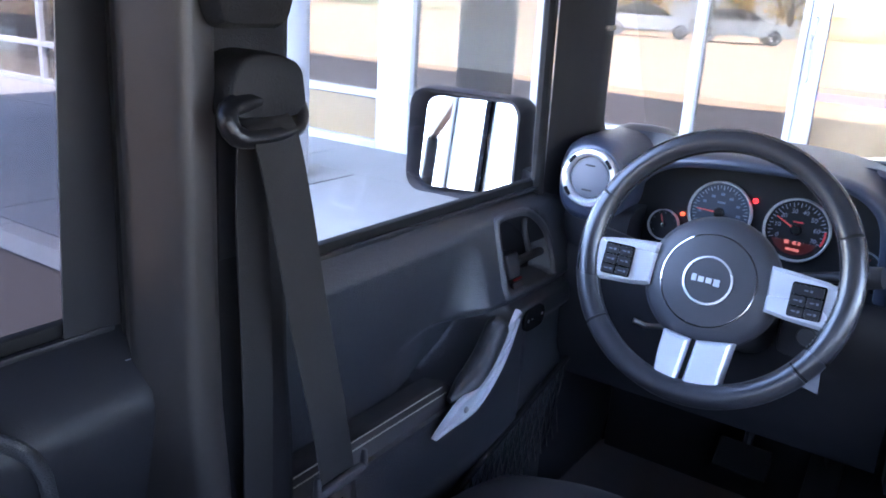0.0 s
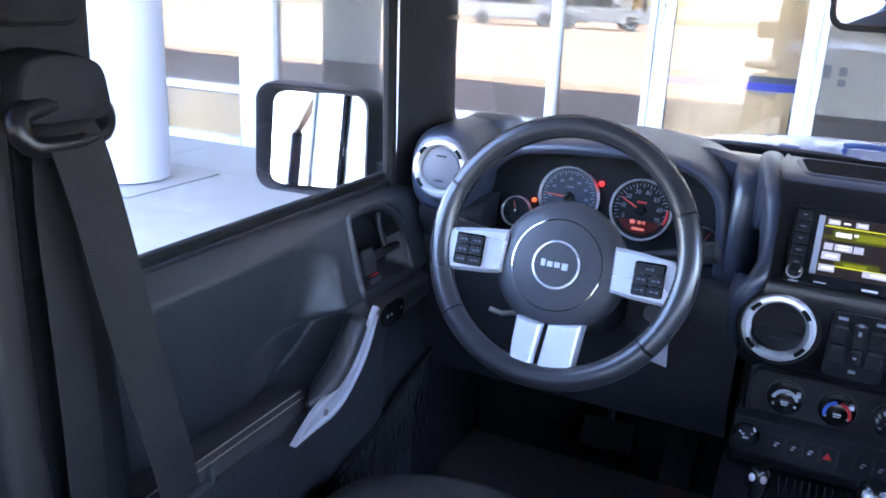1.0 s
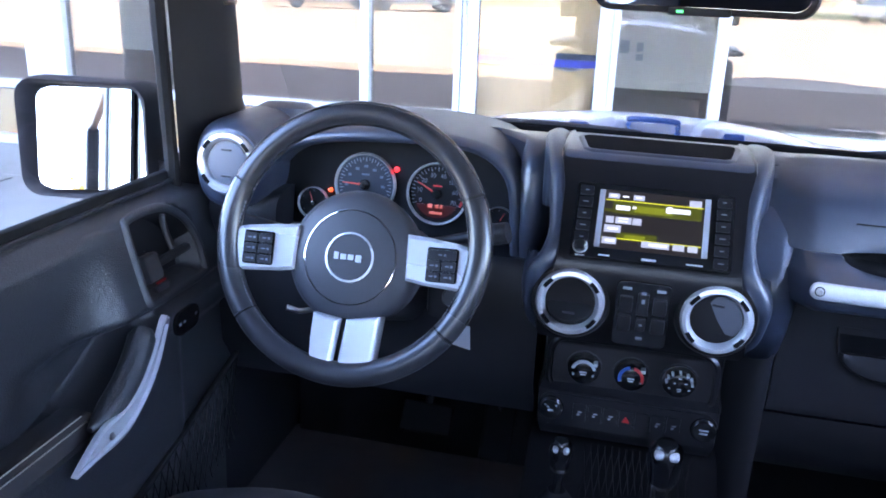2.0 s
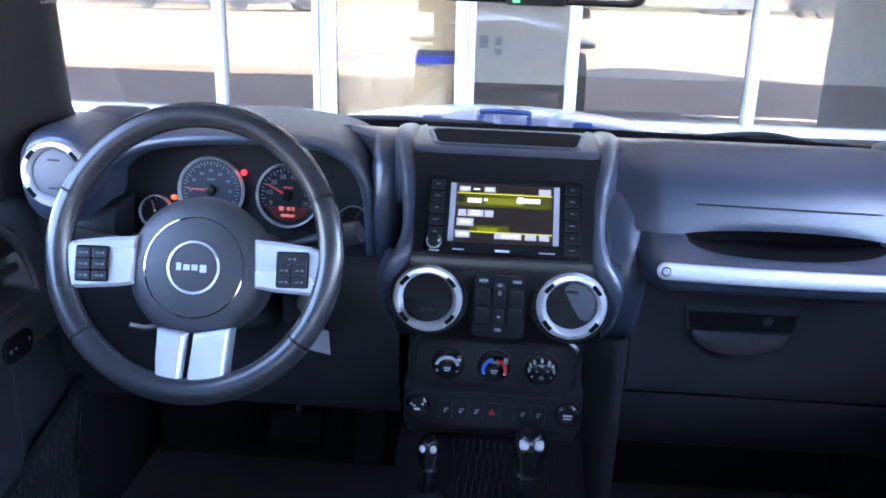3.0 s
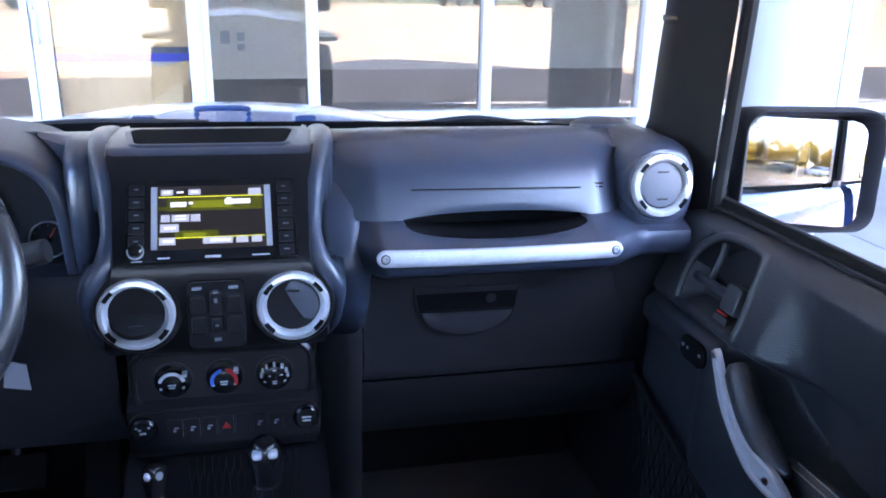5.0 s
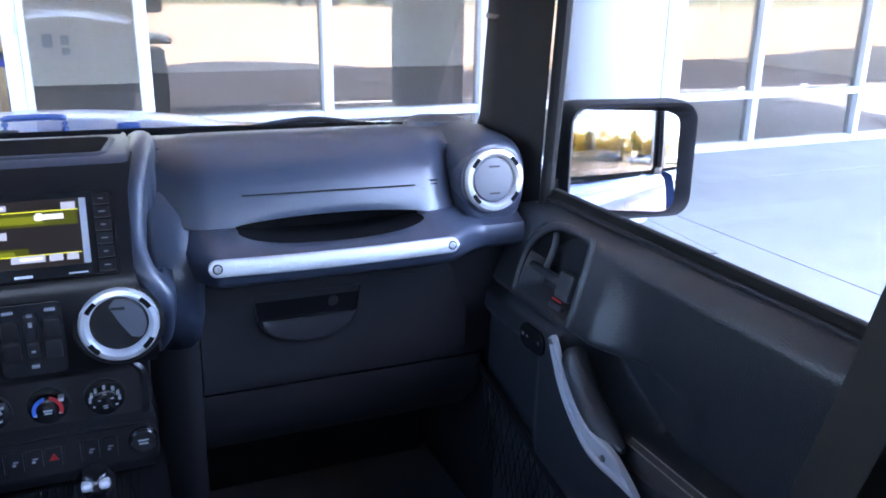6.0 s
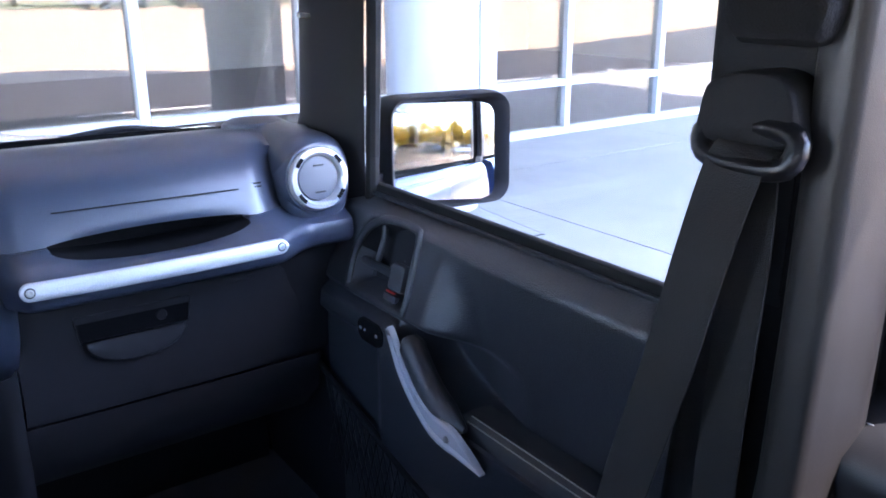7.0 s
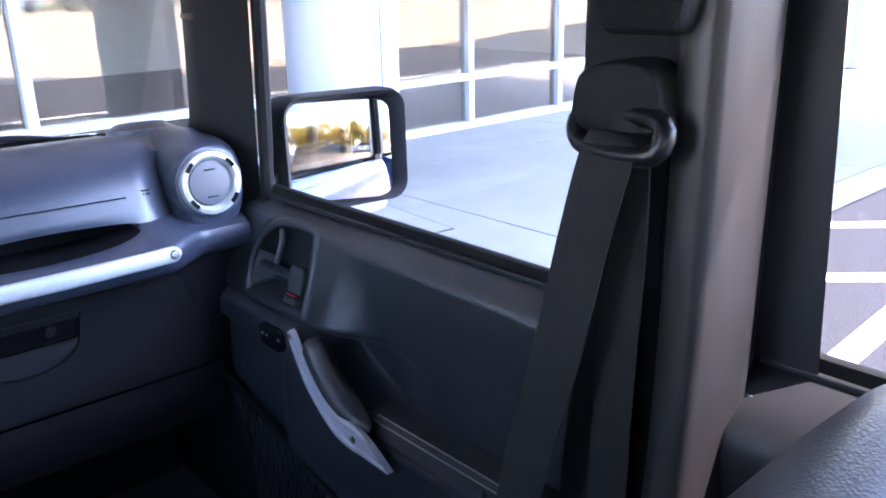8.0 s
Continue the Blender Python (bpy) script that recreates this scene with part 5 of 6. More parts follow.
part("shroud", loft([[cmx @ Vector((x * k, y * k - 0.012, z)) for x, y in rrect(0.11, 0.12, 0.03, 4)] for z, k in ((-0.055, 0.95), (-0.08, 1.1), (-0.20, 1.15))]), PLASTIC, col)
part("wiper_stalk", tube([cmx @ Vector(p) for p in ((0.05, 0.020, -0.075), (0.12, 0.038, -0.060), (0.162, 0.047, -0.050), (0.166, 0.047, -0.049), (0.192, 0.052, -0.043))], [0.008, 0.007, 0.008, 0.0145, 0.0135], 14), PLASTIC, col)
part("lamp_stalk", tube([cmx @ Vector(p) for p in ((-0.05, 0.015, -0.075), (-0.12, 0.030, -0.060), (-0.17, 0.034, -0.050))], [0.008, 0.008, 0.013], 14), PLASTIC, col)
part("ignition_barrel", lathe([(0.0, 0.030), (0.011, 0.030), (0.013, 0.025), (0.013, -0.02)], basis(HUB + Vector((0.118, 0.10, -0.075)), (1, 0, 0), (0, 0.3, 1)), 24), PLASTIC, col)
part("column_cover", box(HUB + Vector((0.105, 0.11, -0.07)), (0.05, 0.05, 0.075), 0.012), PLASTIC, col)
part("tilt_lever", tube([cmx @ Vector(p) for p in ((-0.05, -0.07, -0.09), (-0.085, -0.078, -0.07), (-0.10, -0.074, -0.06))], 0.004, 8), STEEL, col)
tag = thing("key_tag", (-0.238, 1.13, 1.075), "pale grey tag hanging below the ignition", "tag")
part("card", loft([[(-0.238 + x, 1.13 + d, 1.078 + z) for x, z in ((-0.010, 0.020), (0.012, 0.014), (0.014, -0.020), (-0.016, -0.014))] for d in (0, 0.002)]), GREY, tag)

# ---- console, gear levers, pedals ----
con = thing("centre_console", (0, 1.0, 0.6), "black centre console with textured bin", "console")
part("console_body", loft([[(x, y, z) for y, z in ((1.32, 0.60), (1.32, 0.905), (1.19, 0.905), (1.10, 0.86), (0.90, 0.84), (0.30, 0.86), (0.30, 0.60))] for x in (-0.135, -0.13, 0.13, 0.135)]), SATIN, con)
bm = bmesh.new()
for i in range(15):
    for d in (-1, 1):
        tube([(-0.048 + 0.010 * i + 0.012 * d * t - 0.006 * d, 1.188 - 0.084 * t, 0.9075 - 0.042 * t) for t in (0.0, 1.0)], 0.0008, 4, bm)
part("bin_netting", bm, RUBBER, con, "mesh net front of the bin")["kind"] = "stuff"


def lever(base, top, r, name, label, h):
    l = thing(name, base, label, "gear lever")
    base, top = Vector(base), Vector(top)
    ax = (top - base).normalized()
    m = Matrix.Translation(top) @ ax.to_track_quat("Z", "Y").to_matrix().to_4x4()
    part("rod", tube([base, top - ax * h], 0.006, 12), GLOSS, l)
    part("gaiter", lathe([(0.05, 0.0), (0.04, 0.02), (0.02, 0.05), (0.012, 0.06)], Matrix.Translation(base), 24), RUBBER, l)
    part("knob", lathe([(0.0, 0.004), (r * 0.6, 0.003), (r * 0.95, -0.006), (r, -0.02), (r * 0.9, -h * 0.6), (r * 0.8, -h), (0.0, -h - 0.002)], m, 28), GLOSS, l, "gloss black knob")
    for s in (-1, 1):
        part("chrome_cap", box((top.x + s * r * 0.42, top.y - r * 0.62, top.z - 0.007), (r * 0.60, r * 0.70, 0.0105), 0.0045), RIMSILVER, l)
    part("collar", lathe([(r * 0.82, -h - 0.002), (r * 0.84, -h), (r * 0.82, -h + 0.003)], m, 24), CHROME, l)


lever((0.05, 1.06, 0.845), (0.049, 1.035, 1.012), 0.0215, "gear_selector", "black automatic gear selector with chrome button plates", 0.058)
lever((-0.082, 1.06, 0.845), (-0.0805, 1.05, 0.985), 0.0155, "transfer_lever", "black transfer case lever with chrome cap", 0.04)
ped = thing("pedals", (-0.33, 1.42, 0.75), "black rubber brake and accelerator pedals", "pedals")
for x, w, h in ((-0.36, 0.10, 0.06), (-0.22, 0.06, 0.12)):
    part("pedal_pad", box((0, 0, 0), (w, 0.015, h), 0.006, None, pose(x, 1.47, 0.74, -35)), RUBBER, ped)
    part("pedal_arm", tube([(x, 1.48, 0.74), (x, 1.53, 0.87), (x, 1.52, 1.05)], 0.009, 8), PLASTIC, ped)

# ---- interior mirror ----
mm = basis((0.022, 1.13, 1.558), Vector((1, -0.14, 0)), (0, -0.06, 1))
rv = thing("interior_mirror", (0.022, 1.13, 1.558), "black framed interior mirror with a small green lamp", "mirror")
part("housing", plate([(x * (1 - 0.06 * (y < 0)), y) for x, y in rrect(0.250, 0.066, 0.02, 5)], mm, -0.035, soft=-0.012), PLASTIC, rv)
part("bezel", frame_plate(rrect(0.250, 0.066, 0.02, 5), rrect(0.237, 0.052, 0.016, 5), mm, 0.004), GLOSS, rv)
part("mirror_glass", plate(rrect(0.238, 0.053, 0.016, 5), mm, 0.0015), MIRROR, rv)
part("switch_bar", box((0.0, -0.031, 0.002), (0.07, 0.009, 0.008), 0.002, None, mm), PLASTIC, rv)
part("lamp", box((-0.022, -0.031, 0.0066), (0.008, 0.003, 0.001), 0, None, mm), GREENLAMP, rv)
part("stem", tube([(0.022, 1.16, 1.57), (0.018, 1.21, 1.63), (0.0, 1.25, 1.665)], 0.010, 10), PLASTIC, rv)

# ---- doors ----


CUP_Y, CUP_Z = 1.094, 1.168


def door(s, y0, y1, front):
    """A door: skin, inner panel, pull, cup, glass and rubber; s: -1 driver, 1 passenger."""
    d = thing("front_door" if front else "rear_door", (s * 0.72, (y0 + y1) / 2, 0.6), "closed car door with black grained vinyl panel and silver pull" if front else "closed rear door with black panel darkened for shade", "car door", "car doors")

    def line(y):
        return 1.010 + 0.092 * max(0.0, min(1.0, (y - 0.86) / 0.17)) ** 2

    def depth(y, z):
        up = 0.008 + 0.030 * smooth((z - 1.00) / 0.24) * smooth((1.250 - z) / 0.040)           # rolls over at the belt, falls away below
        if not front:
            return up + 0.030 * smooth((1.235 - z) / 0.05) + 0.03 * smooth((1.0 - z) / 0.06)
        arm = smooth((line(y) - z) / 0.018)
        boss = smooth((y - 0.890) / 0.085) * smooth((z - 1.075) / 0.035)          # the panel swells towards the release cup
        face = (0.064 - 0.283 * (z - 1.113)) * smooth((1.246 - z) / 0.024)
        pocket = -0.022 * smooth((y - 0.80) / 0.12) * smooth((1.02 - y) / 0.03) * smooth((z - 0.98) / 0.03) * smooth((1.10 - z) / 0.03)
        fore = smooth((y - 1.06) / 0.05) * smooth((1.06 - z) / 0.03)
        dy, dz = y - CUP_Y, z - CUP_Z
        well = -0.050 * smooth((0.072 - abs(dy)) / 0.010) * smooth((0.054 - abs(dz)) / 0.008) * smooth((0.074 - 0.57 * dy - dz) / 0.012)
        up += boss * (face - up)
        return (up + pocket + well) * (1 - arm) + arm * (0.074 - 0.02 * fore - 0.02 * smooth((0.90 - z) / 0.1))
    ny, nz = (130, 150) if front else (30, 30)
    rows = []
    for j in range(nz + 1):
        z = 0.60 + (SILL - 0.004 - 0.60) * j / nz
        row = [(s * (0.712 - depth(y0 + (y1 - y0) * i / ny, z)), y0 + (y1 - y0) * i / ny, z) for i in range(ny + 1)]
        rows.append([(s * 0.725, y0, z)] + row + [(s * 0.725, y1, z)])
    rows.append([(s * 0.728, p[1], SILL - 0.002) for p in rows[-1]])
    # Rear panels take a darker plastic than the vinyl: shade put into the colour.
    part("inner_panel", loft(rows, None, False), VINYL if front else PLASTIC, d, "black grained vinyl panel" if front else "black panel darkened for shade", sharp=60)
    curve = ((0.736, 0.61), (0.780, 0.61), (0.792, 0.63), (0.797, 0.80), (0.798, 1.00), (0.796, 1.10), (0.792, 1.15), (0.785, 1.19), (0.776, 1.213), (0.765, 1.226), (0.750, 1.231), (0.736, 1.231))
    part("skin", loft([[(s * (x - e), y, z) for x, z in curve] for y, e in ((y0 + 0.005, 0.006), (y0 + 0.010, 0.0), (y1 - 0.010, 0.0), (y1 - 0.005, 0.006))]), PAINT, d, "blue painted outer skin", sharp=50)
    part("sill_top", box((s * 0.752, (y0 + y1) / 2, SILL - 0.034), (0.048, y1 - y0 - 0.01, 0.016), 0.004), PAINT, d)
    part("sill_seal", box((s * 0.716, (y0 + y1) / 2, SILL + 0.004), (0.014, y1 - y0 - 0.02, 0.018), 0.004), RUBBER, d, "black rubber window seal")
    part("sill_lip", box((s * 0.704, (y0 + y1) / 2, SILL - 0.001), (0.007, y1 - y0 - 0.02, 0.006), 0.002), PLASTIC, d)
    zt = 1.735
    part("window", box((s * 0.727, (y0 + y1) / 2, (SILL + zt) / 2), (0.004, y1 - y0 - 0.03, zt - SILL), 0), CLEAR if front else (TINT if s < 0 else PALETINT), d, "clear side window glass" if front else "side window glass")
    wf = 0.018 if front else 0.028
    if not front:                                                         # the leaning front frame of the rear window
        part("window_frame", loft([[(s * 0.702, y - 0.020, z), (s * 0.730, y - 0.004, z), (s * 0.730, y1, z), (s * 0.702, y1, z)] for y, z in ((0.372, SILL), (0.396, zt))]), PLASTIC, d)
    for y in (y0 + wf,):
        part("window_frame", box((s * 0.716, y, (SILL + zt) / 2), (0.028, 2 * wf, zt - SILL), 0.006), PLASTIC, d)
        part("glass_channel", box((s * 0.700, y + (wf * 0.5 if y < 0.2 else -wf * 0.5), (SILL + zt) / 2), (0.006, wf * 0.6, zt - SILL), 0.002), RUBBER, d)
    part("window_frame", box((s * 0.716, (y0 + y1) / 2, zt), (0.028, y1 - y0, 0.03), 0.006), PLASTIC, d)
    # release cup
    hm = basis((s * 0.6645, CUP_Y, CUP_Z), (0, -s, 0), (s * 0.283, 0, 1)) if front else basis((s * 0.650, 0.222, 1.168), (0, -s, 0), (0, 0, 1))
    k = -1 if s > 0 else 1
    shape = [((x * 0.91) * k, y) for x, y in ((0.084, -0.052), (0.083, -0.005), (0.062, 0.031), (0.020, 0.055), (-0.034, 0.061), (-0.074, 0.059), (-0.085, 0.050), (-0.087, 0.005), (-0.087, -0.050), (-0.072, -0.061), (0.0, -0.062), (0.070, -0.062))]
    shape = [(p.x, p.y) for p in spline([(*q, 0) for q in shape], 3, True)]
    lip = [hm @ Vector((x, y, 0.0005)) for x, y in shape]
    cup = part("release_cup", tube(lip, 0.0066, 10, None, True, 0.8, hm.to_3x3() @ Vector((0, 0, 1))), VINYL, d, "black release cup")
    part("cup_well", loft([[hm @ Vector((x * q, y * q, z)) for x, y in shape] for q, z in ((0.985, 0.001), (0.94, -0.012), (0.88, -0.030), (0.80, -0.037), (0.4, -0.039), (0.02, -0.039))], None, True, False), PLASTIC, cup)
    part("cup_post", tube(spline([hm @ Vector(p) for p in ((0.036 * k, 0.044, -0.016), (0.036 * k, 0.024, -0.020), (0.037 * k, -0.012, -0.018))], 4), 0.0050, 8), VINYL, cup)
    part("cup_bridge", box((0.020 * k, -0.017, -0.014), (0.100, 0.013, 0.014), 0.005, None, hm), VINYL, cup)
    part("release_lever", plate(rrect(0.036, 0.040, 0.006, 4), hm @ Matrix.Translation((-0.034 * k, -0.018, -0.018)), 0.014, soft=0.006), TRIM, cup, "grey release lever")
    part("lock_flag", box((-0.026 * k, -0.041, -0.008), (0.022, 0.003, 0.004), 0.001, None, hm), REDINK, cup, "red lock flag")
    part("lock_tab", box((-0.028 * k, -0.049, -0.009), (0.032, 0.010, 0.008), 0.002, None, hm), TRIM, cup)
    if not front:
        return d
    # pull: silver strip on a padded bow
    path = spline([(s * 0.6353, 1.026, 1.094), (s * 0.630, 0.985, 1.049), (s * 0.626, 0.945, 1.020), (s * 0.623, 0.900, 1.003), (s * 0.622, 0.850, 0.9985), (s * 0.6237, 0.799, 0.983)], 6)
    wid = [0.010, 0.016, 0.018, 0.019, 0.021, 0.024, 0.026, 0.027, 0.028, 0.028, 0.028, 0.028, 0.029, 0.030, 0.031, 0.033, 0.036, 0.038, 0.040, 0.041, 0.042, 0.042, 0.042, 0.040, 0.036, 0.031, 0.025, 0.019, 0.012, 0.006, 0.002]
    rings = []
    for i, p in enumerate(path):
        t = (path[min(i + 1, len(path) - 1)] - path[max(i - 1, 0)]).normalized()
        n = Vector((-s, 0, 0))
        u = t.cross(n).normalized()
        u = u if u.z > 0 else -u
        w = wid[min(i, len(wid) - 1)] * 0.86
        rings.append([p + u * w * a + n * h for a, h in ((-0.5, 0.0), (-0.5, 0.006), (-0.42, 0.0090), (-0.32, 0.0085), (-0.24, 0.0048), (0.24, 0.0048), (0.32, 0.0085), (0.42, 0.0090), (0.5, 0.006), (0.5, 0.0))])
    pull = part("pull_strip", loft(rings), PULLPAINT, d, "satin silver pull strip", sharp=20)
    for q in (path[1], path[22]):
        part("screw", lathe([(0.0, 0.0105), (0.004, 0.010), (0.005, 0.0075)], basis(q, (0, -s, 0), (0, 0, 1)), 14), STEEL, pull)
    bow = [Vector(p) + Vector((s * 0.011, -0.015, 0.0135)) for p in path[3:23]]
    part("pull_bow", tube(bow, [0.012] + [0.0185] * (len(bow) - 8) + [0.0185, 0.0175, 0.016, 0.014, 0.011, 0.008, 0.004], 12, None, False, 1.0, (1, 0, 0)), VINYL, d, "padded black pull handle")
    # armrest pad with two lines of stitching
    part("armrest", loft([[(s * x, y, z) for x, z in ((0.700, 0.990), (0.700, 1.014), (0.672, 1.018), (0.655, 1.016), (0.648, 1.006), (0.642, 0.986))] for y in (0.560, 0.565, 0.865, 0.885)]), LEATHER, d, "padded armrest", sharp=60)
    for x, z in ((0.6590, 1.0172), (0.6515, 1.0118)):
        bm = bmesh.new()
        for i in range(60):
            box((s * x, 0.575 + 0.0050 * i, z), (0.0015, 0.0038, 0.0015), 0, bm)
        part("armrest_stitching", bm, STITCH, d, "pale row of stitching")["kind"] = "stuff"
    sm2 = basis((s * 0.6385, 1.086, 1.064), (0, -s, 0), (0, 0, 1))
    sb = part("mirror_switch", plate(rrect(0.066, 0.036, 0.016, 5), sm2, 0.006, soft=0.002), GLOSS, d)
    marks("switch_mark", sm2, [(0.022, 0.002, 0.005, 0.0045), (-0.022, 0.001, 0.005, 0.0045), (-0.010, 0.001, 0.004, 0.003)], 0.0066, GREY, sb)
    # net pocket low on the door
    bm = bmesh.new()
    for i in range(26):
        a = Vector((s * 0.640, 0.70 + 0.02 * i, 0.78 + 0.006 * i))
        tube([a, a + Vector((0, 0.045, -0.14))], 0.0010, 4, bm)
        tube([a + Vector((0, 0.045, 0)), a + Vector((0, 0.0, -0.14))], 0.0010, 4, bm)
    tube([(s * 0.640, 0.68, 0.776), (s * 0.640, 1.26, 0.944)], 0.006, 8, bm)
    part("net_pocket", bm, RUBBER, d, "black mesh net pocket")
    return d


for s in (-1, 1):
    door(s, 0.555, 1.262, True)
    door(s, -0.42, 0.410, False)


def wing_mirror(s):
    """Square black housing with a rounded mouth, its arm and glass."""
    c = Vector((s * 0.872, 1.22, 1.283))
    w = thing("wing_mirror", c, "black square wing mirror outside the door", "mirror", "wing mirrors")
    m = basis(c, (1, 0, 0), (0, 0.02, 1)) @ Matrix.Rotation(radians(s * -6), 4, "Y")
    o = rrect(0.218 if s < 0 else 0.228, 0.190, 0.032, 6)
    rings = [[m @ Vector((x * k, y * k, z)) for x, y in o] for k, z in ((0.90, 0.010), (0.975, 0.016), (1.0, 0.006), (1.0, -0.03), (0.93, -0.075), (0.75, -0.105))]
    inner = [[m @ Vector((x * k - s * 0.006 * q, y * j, z)) for x, y in o] for k, j, q, z in (((0.92, 0.93, 0, 0.012), (0.83, 0.87, 0.5, -0.010), (0.80, 0.85, 1, -0.048)) if s < 0 else ((0.93, 0.93, 0, 0.012), (0.825, 0.87, 0.8, -0.010), (0.80, 0.85, 1.2, -0.045)))]
    part("housing", loft(list(reversed(inner)) + rings[1:], None), HOUSING, w)
    gm = m @ Matrix.Translation((-0.012, 0, 0.002) if s > 0 else (0.006, 0, -0.010)) @ Matrix.Rotation(radians(-s * GLASS_YAW[s]), 4, "Y") @ Matrix.Rotation(radians(GLASS_PITCH[s]), 4, "X")
    bend = 1.4 if s > 0 else 40.0                                        # the passenger's glass is convex
    gw, gh, gr = 0.170 if s < 0 else 0.172, 0.160, 0.022
    rows = []
    for j in range(33):
        y = gh * (j / 32 - 0.5)
        dip = max(0.0, abs(y) - gh / 2 + gr)
        half = gw / 2 - gr + math.sqrt(max(0.0, gr * gr - dip * dip))
        rows.append([Vector((half * (i / 16 - 1), y, 0)) for i in range(33)])
    glass = part("mirror_glass", loft([[gm @ Vector((q.x, q.y, 0.002 - (q.x ** 2 + q.y ** 2) / (2 * bend))) for q in row] for row in rows], None, False), WINGGLASS, w)
    turn = gm.to_3x3()
    if glass.data.polygons[0].normal.dot(turn @ Vector((0, 0, 1))) < 0:
        glass.data.flip_normals()
    glass.data.normals_split_custom_set_from_vertices([turn @ Vector((q.x / bend, q.y / bend, 1)).normalized() for row in rows for q in row])
    part("glass_backing", plate(rrect(gw, gh, gr, 8), gm, 0.004, base=-0.010), PLASTIC, w)
    part("arm", loft([[(s * x, y + d, z) for y, z in ((1.235, 1.185), (1.30, 1.185), (1.30, 1.255), (1.235, 1.255))] for x, d in ((0.735, 0.0), (0.750, 0.004), (0.768, 0.012))]), HOUSING, w)


GLASS_YAW = {1: 22.5, -1: 13.4}
GLASS_PITCH = {1: -4.1, -1: -8.6}
wing_mirror(-1)
wing_mirror(1)

# ---- seat belts ----


def seat_belt(s):
    b = thing("seat_belt", (s * 0.60, 0.5, 0.7), "black seat belt hanging from its guide on the door post", "seat belt", "seat belts")
    x = 0.600
    # guide cover: a rounded wedge
    face = [(p.x, p.y) for p in spline([(-0.034, -0.021, 0), (0.004, -0.023, 0), (0.039, -0.021, 0), (0.040, 0.004, 0), (0.033, 0.021, 0), (0.008, 0.029, 0), (-0.016, 0.028, 0), (-0.029, 0.018, 0), (-0.035, -0.004, 0)], 4, True)]
    rings = [[(s * (q + 0.10 * (0.04 - u) * w), 0.474 + u * k, 1.459 + v * k) for u, v in face] for q, k, w in ((0.634, 1.0, 0), (0.604, 1.0, 0.2), (0.595, 0.985, 0.6), (0.589, 0.955, 1), (0.5855, 0.89, 1), (0.5845, 0.4, 1))]
    part("guide_cover", loft(rings), HOUSING, b, "black rounded guide cover", sharp=60)
    loop = spline([(s * 0.594, 0.436, 1.446), (s * 0.588, 0.438, 1.426), (s * 0.586, 0.470, 1.423), (s * 0.588, 0.504, 1.428), (s * 0.594, 0.508, 1.446), (s * 0.598, 0.47, 1.450)], 4, True)
    part("guide_loop", tube(loop, 0.0085, 10, None, True, 1.0, (1, 0, 0)), SATIN, b, "satin black belt loop")
    part("front_webbing", strap(spline([(s * 0.597, 0.468, 1.438), (s * 0.580, 0.472, 1.425), (s * 0.576, 0.490, 1.35), (s * 0.574, 0.511, 1.25), (s * 0.572, 0.550, 1.09), (s * 0.570, 0.575, 0.90), (s * 0.575, 0.59, 0.72)], 6), (0, 1, 0.12), 0.047, 0.0016), WEB, b, "black woven webbing")
    part("rear_webbing", strap(spline([(s * 0.602, 0.472, 1.438), (s * 0.606, 0.471, 1.36), (s * 0.598, 0.471, 1.15), (s * 0.60, 0.470, 0.72)], 6), (0.25 * s, 1, 0), 0.047, 0.0016), WEB, b, "black woven webbing")
    tm = basis((s * 0.568, 0.552, 1.072), (0, -s, 0), (0, -0.22, 1))
    tg = part("tongue", box((0, -0.004, 0.002), (0.074, 0.013, 0.009), 0.004, None, tm), TRIM, b, "grey belt tongue")
    for x in (-0.035, 0.035):
        part("tongue_post", loft([[tm @ Vector((x + u * 0.0035 * k, y, 0.002 + v * 0.004 * k)) for u, v in rrect(2, 2, 0.6, 3)] for y, k in ((-0.004, 1.0), (0.010, 0.9), (0.017, 0.6))]), TRIM, tg)
    part("tongue_blade", frame_plate(rrect(0.030, 0.040, 0.004, 3), rrect(0.012, 0.014, 0.003, 3), tm @ Matrix.Translation((0, -0.030, 0.0)), 0.0025), STEEL, tg)


WEB = material("black_woven_webbing", (0.018, 0.0168, 0.0168), 0.75, bump=0.5, bump_scale=800, vary=0.1)
for s in (-1, 1):
    seat_belt(s)

# ---- front seats ----


def soften(ob):
    m = ob.modifiers.new("upholstery", "SUBSURF")
    m.levels = m.render_levels = 2


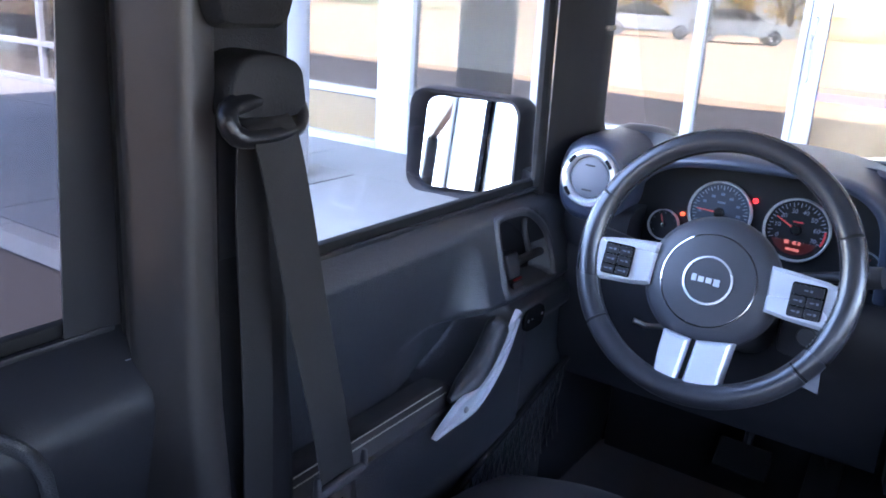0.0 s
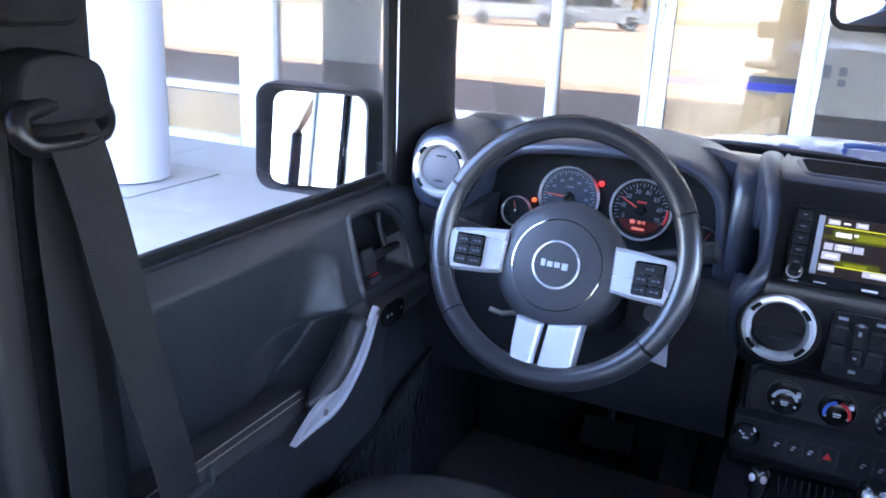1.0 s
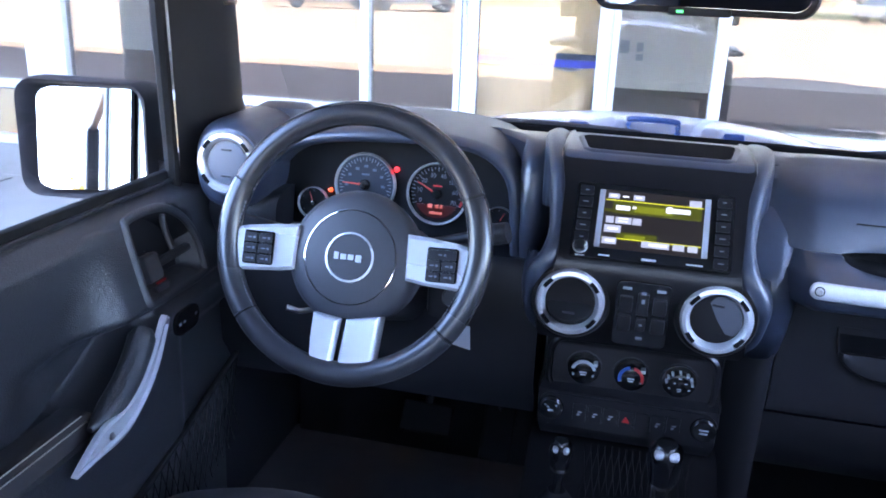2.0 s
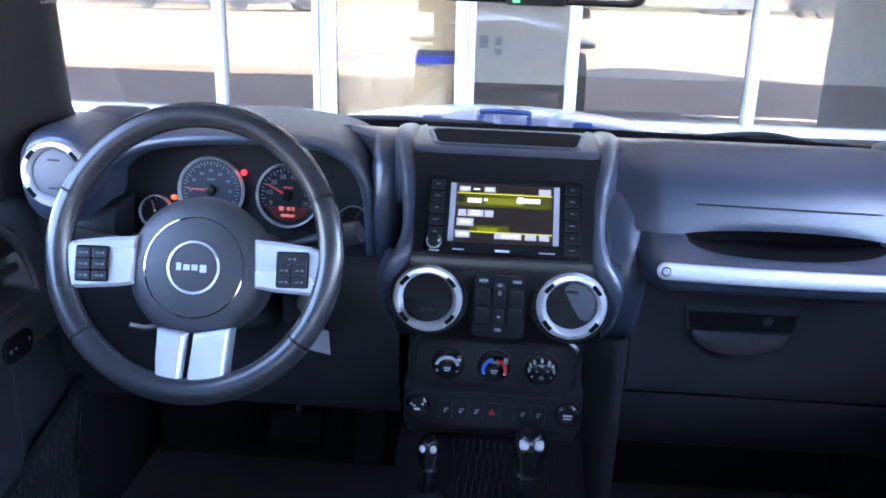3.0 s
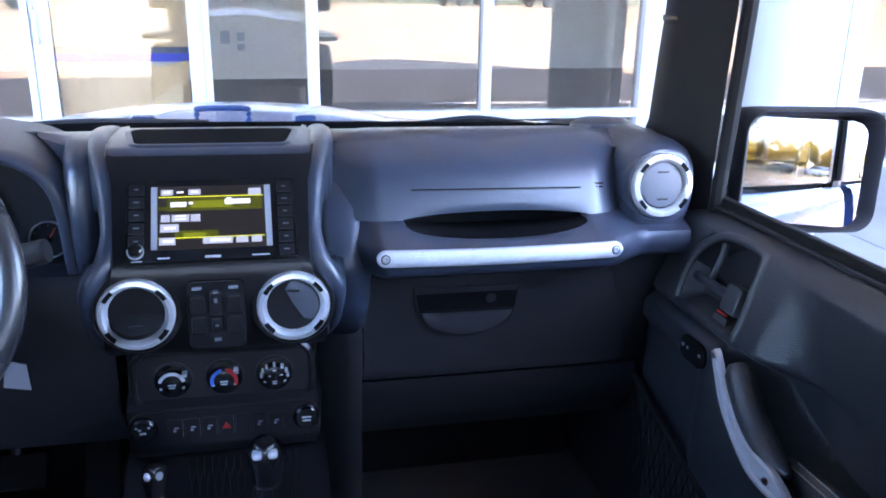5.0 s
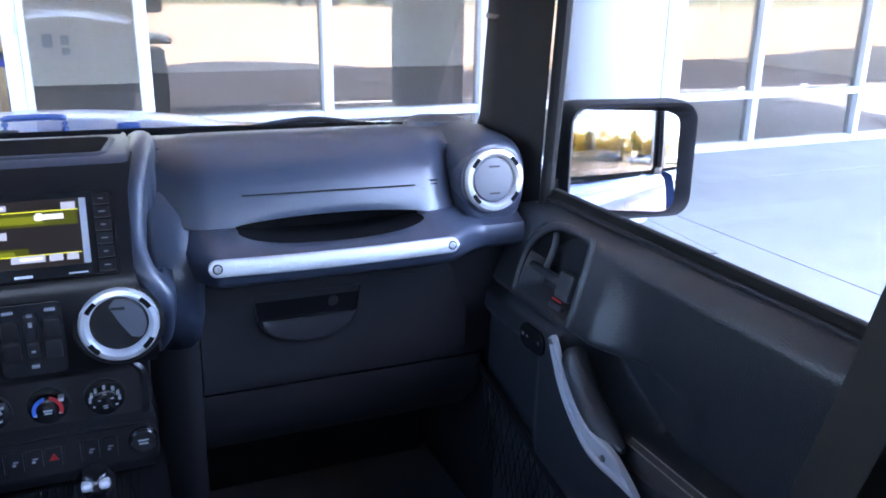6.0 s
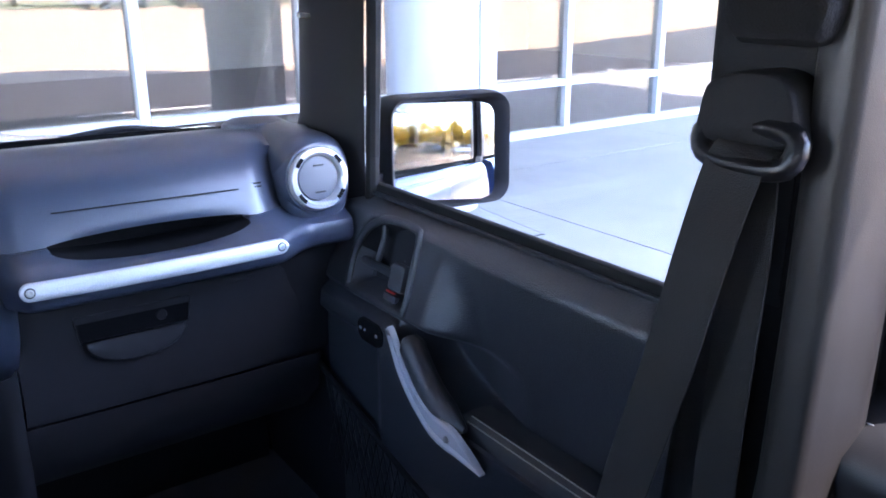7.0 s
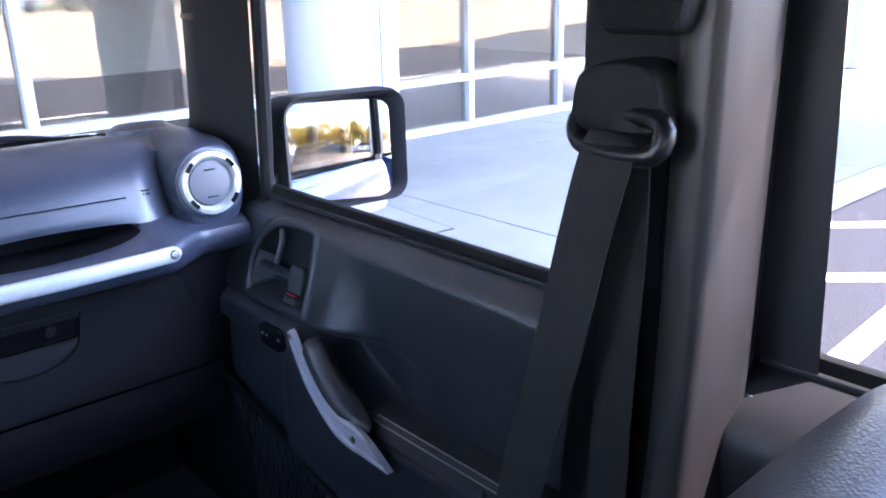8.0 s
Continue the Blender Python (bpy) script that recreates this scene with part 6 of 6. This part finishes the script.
def seat(x, slide, top, fore, lift, label, flat=False):
    c = thing("front_seat", (x, 0.6 + slide, 0.6), label, "seat", "front seats")
    rings = []
    for y, k, z in ((0.34, 0.90, 0.80), (0.42, 1.0, 0.82), (0.60, 0.98, 0.865), (0.76, 0.93, 0.908), (0.86, 0.86, 0.925), (0.91, 0.78, 0.921), (0.935, 0.70, 0.895), (0.945, 0.60, 0.84)):
        sec = [(-0.25, -0.14), (-0.26, -0.05), (-0.245, 0.005), (-0.215, 0.018), (-0.16, 0.002), (0, -0.004), (0.16, 0.002), (0.215, 0.018), (0.245, 0.005), (0.26, -0.05), (0.25, -0.14)]
        rings.append([(x + u * k, y + fore, z + v + lift - 0.10 * smooth((y - 0.55) / 0.3) * (u / 0.26) ** 2) for u, v in sec])
    soften(part("cushion", loft(rings), LEATHER, c, sharp=180))
    part("seat_base", box((x, 0.62 + slide, 0.68), (0.40, 0.46, 0.16), 0.02), PLASTIC, c)
    rings = []
    for z, k, y in ((0.86, 0.95, 0.30), (1.0, 1.0, 0.26), (1.15, 1.0, 0.215), (top - 0.10, 0.97, 0.175), (top - 0.03, 0.90, 0.155), (top, 0.72, 0.14)):
        th = 1.0 if z < top - 0.05 else (0.8 if z < top - 0.01 else 0.45)
        sec = [(-0.24, -0.05), (-0.26, 0.0), (-0.245, 0.055), (-0.20, 0.075), (-0.13, 0.05), (0, 0.045), (0.13, 0.05), (0.20, 0.075), (0.245, 0.055), (0.26, 0.0), (0.24, -0.05), (0.0, -0.06)]
        if flat:                                                          # an even upper edge, with no raised bolsters
            k = 0.90 - 0.05 * smooth((z - top + 0.05) / 0.05)
            sec = [(u, min(v, 0.058) + 0.012 * (0.045 <= v < 0.055)) for u, v in sec]
        rings.append([(x + u * k, y + slide + v * th, z) for u, v in sec])
    soften(part("backrest", loft(rings), LEATHER, c, sharp=180))


seat(-0.405, -0.02, 1.20, 0.02, 0.022, "black leather driver's seat")
seat(0.420, 0.090, 1.320, 0.0, -0.02, "black leather front passenger seat with creased shoulder", True)
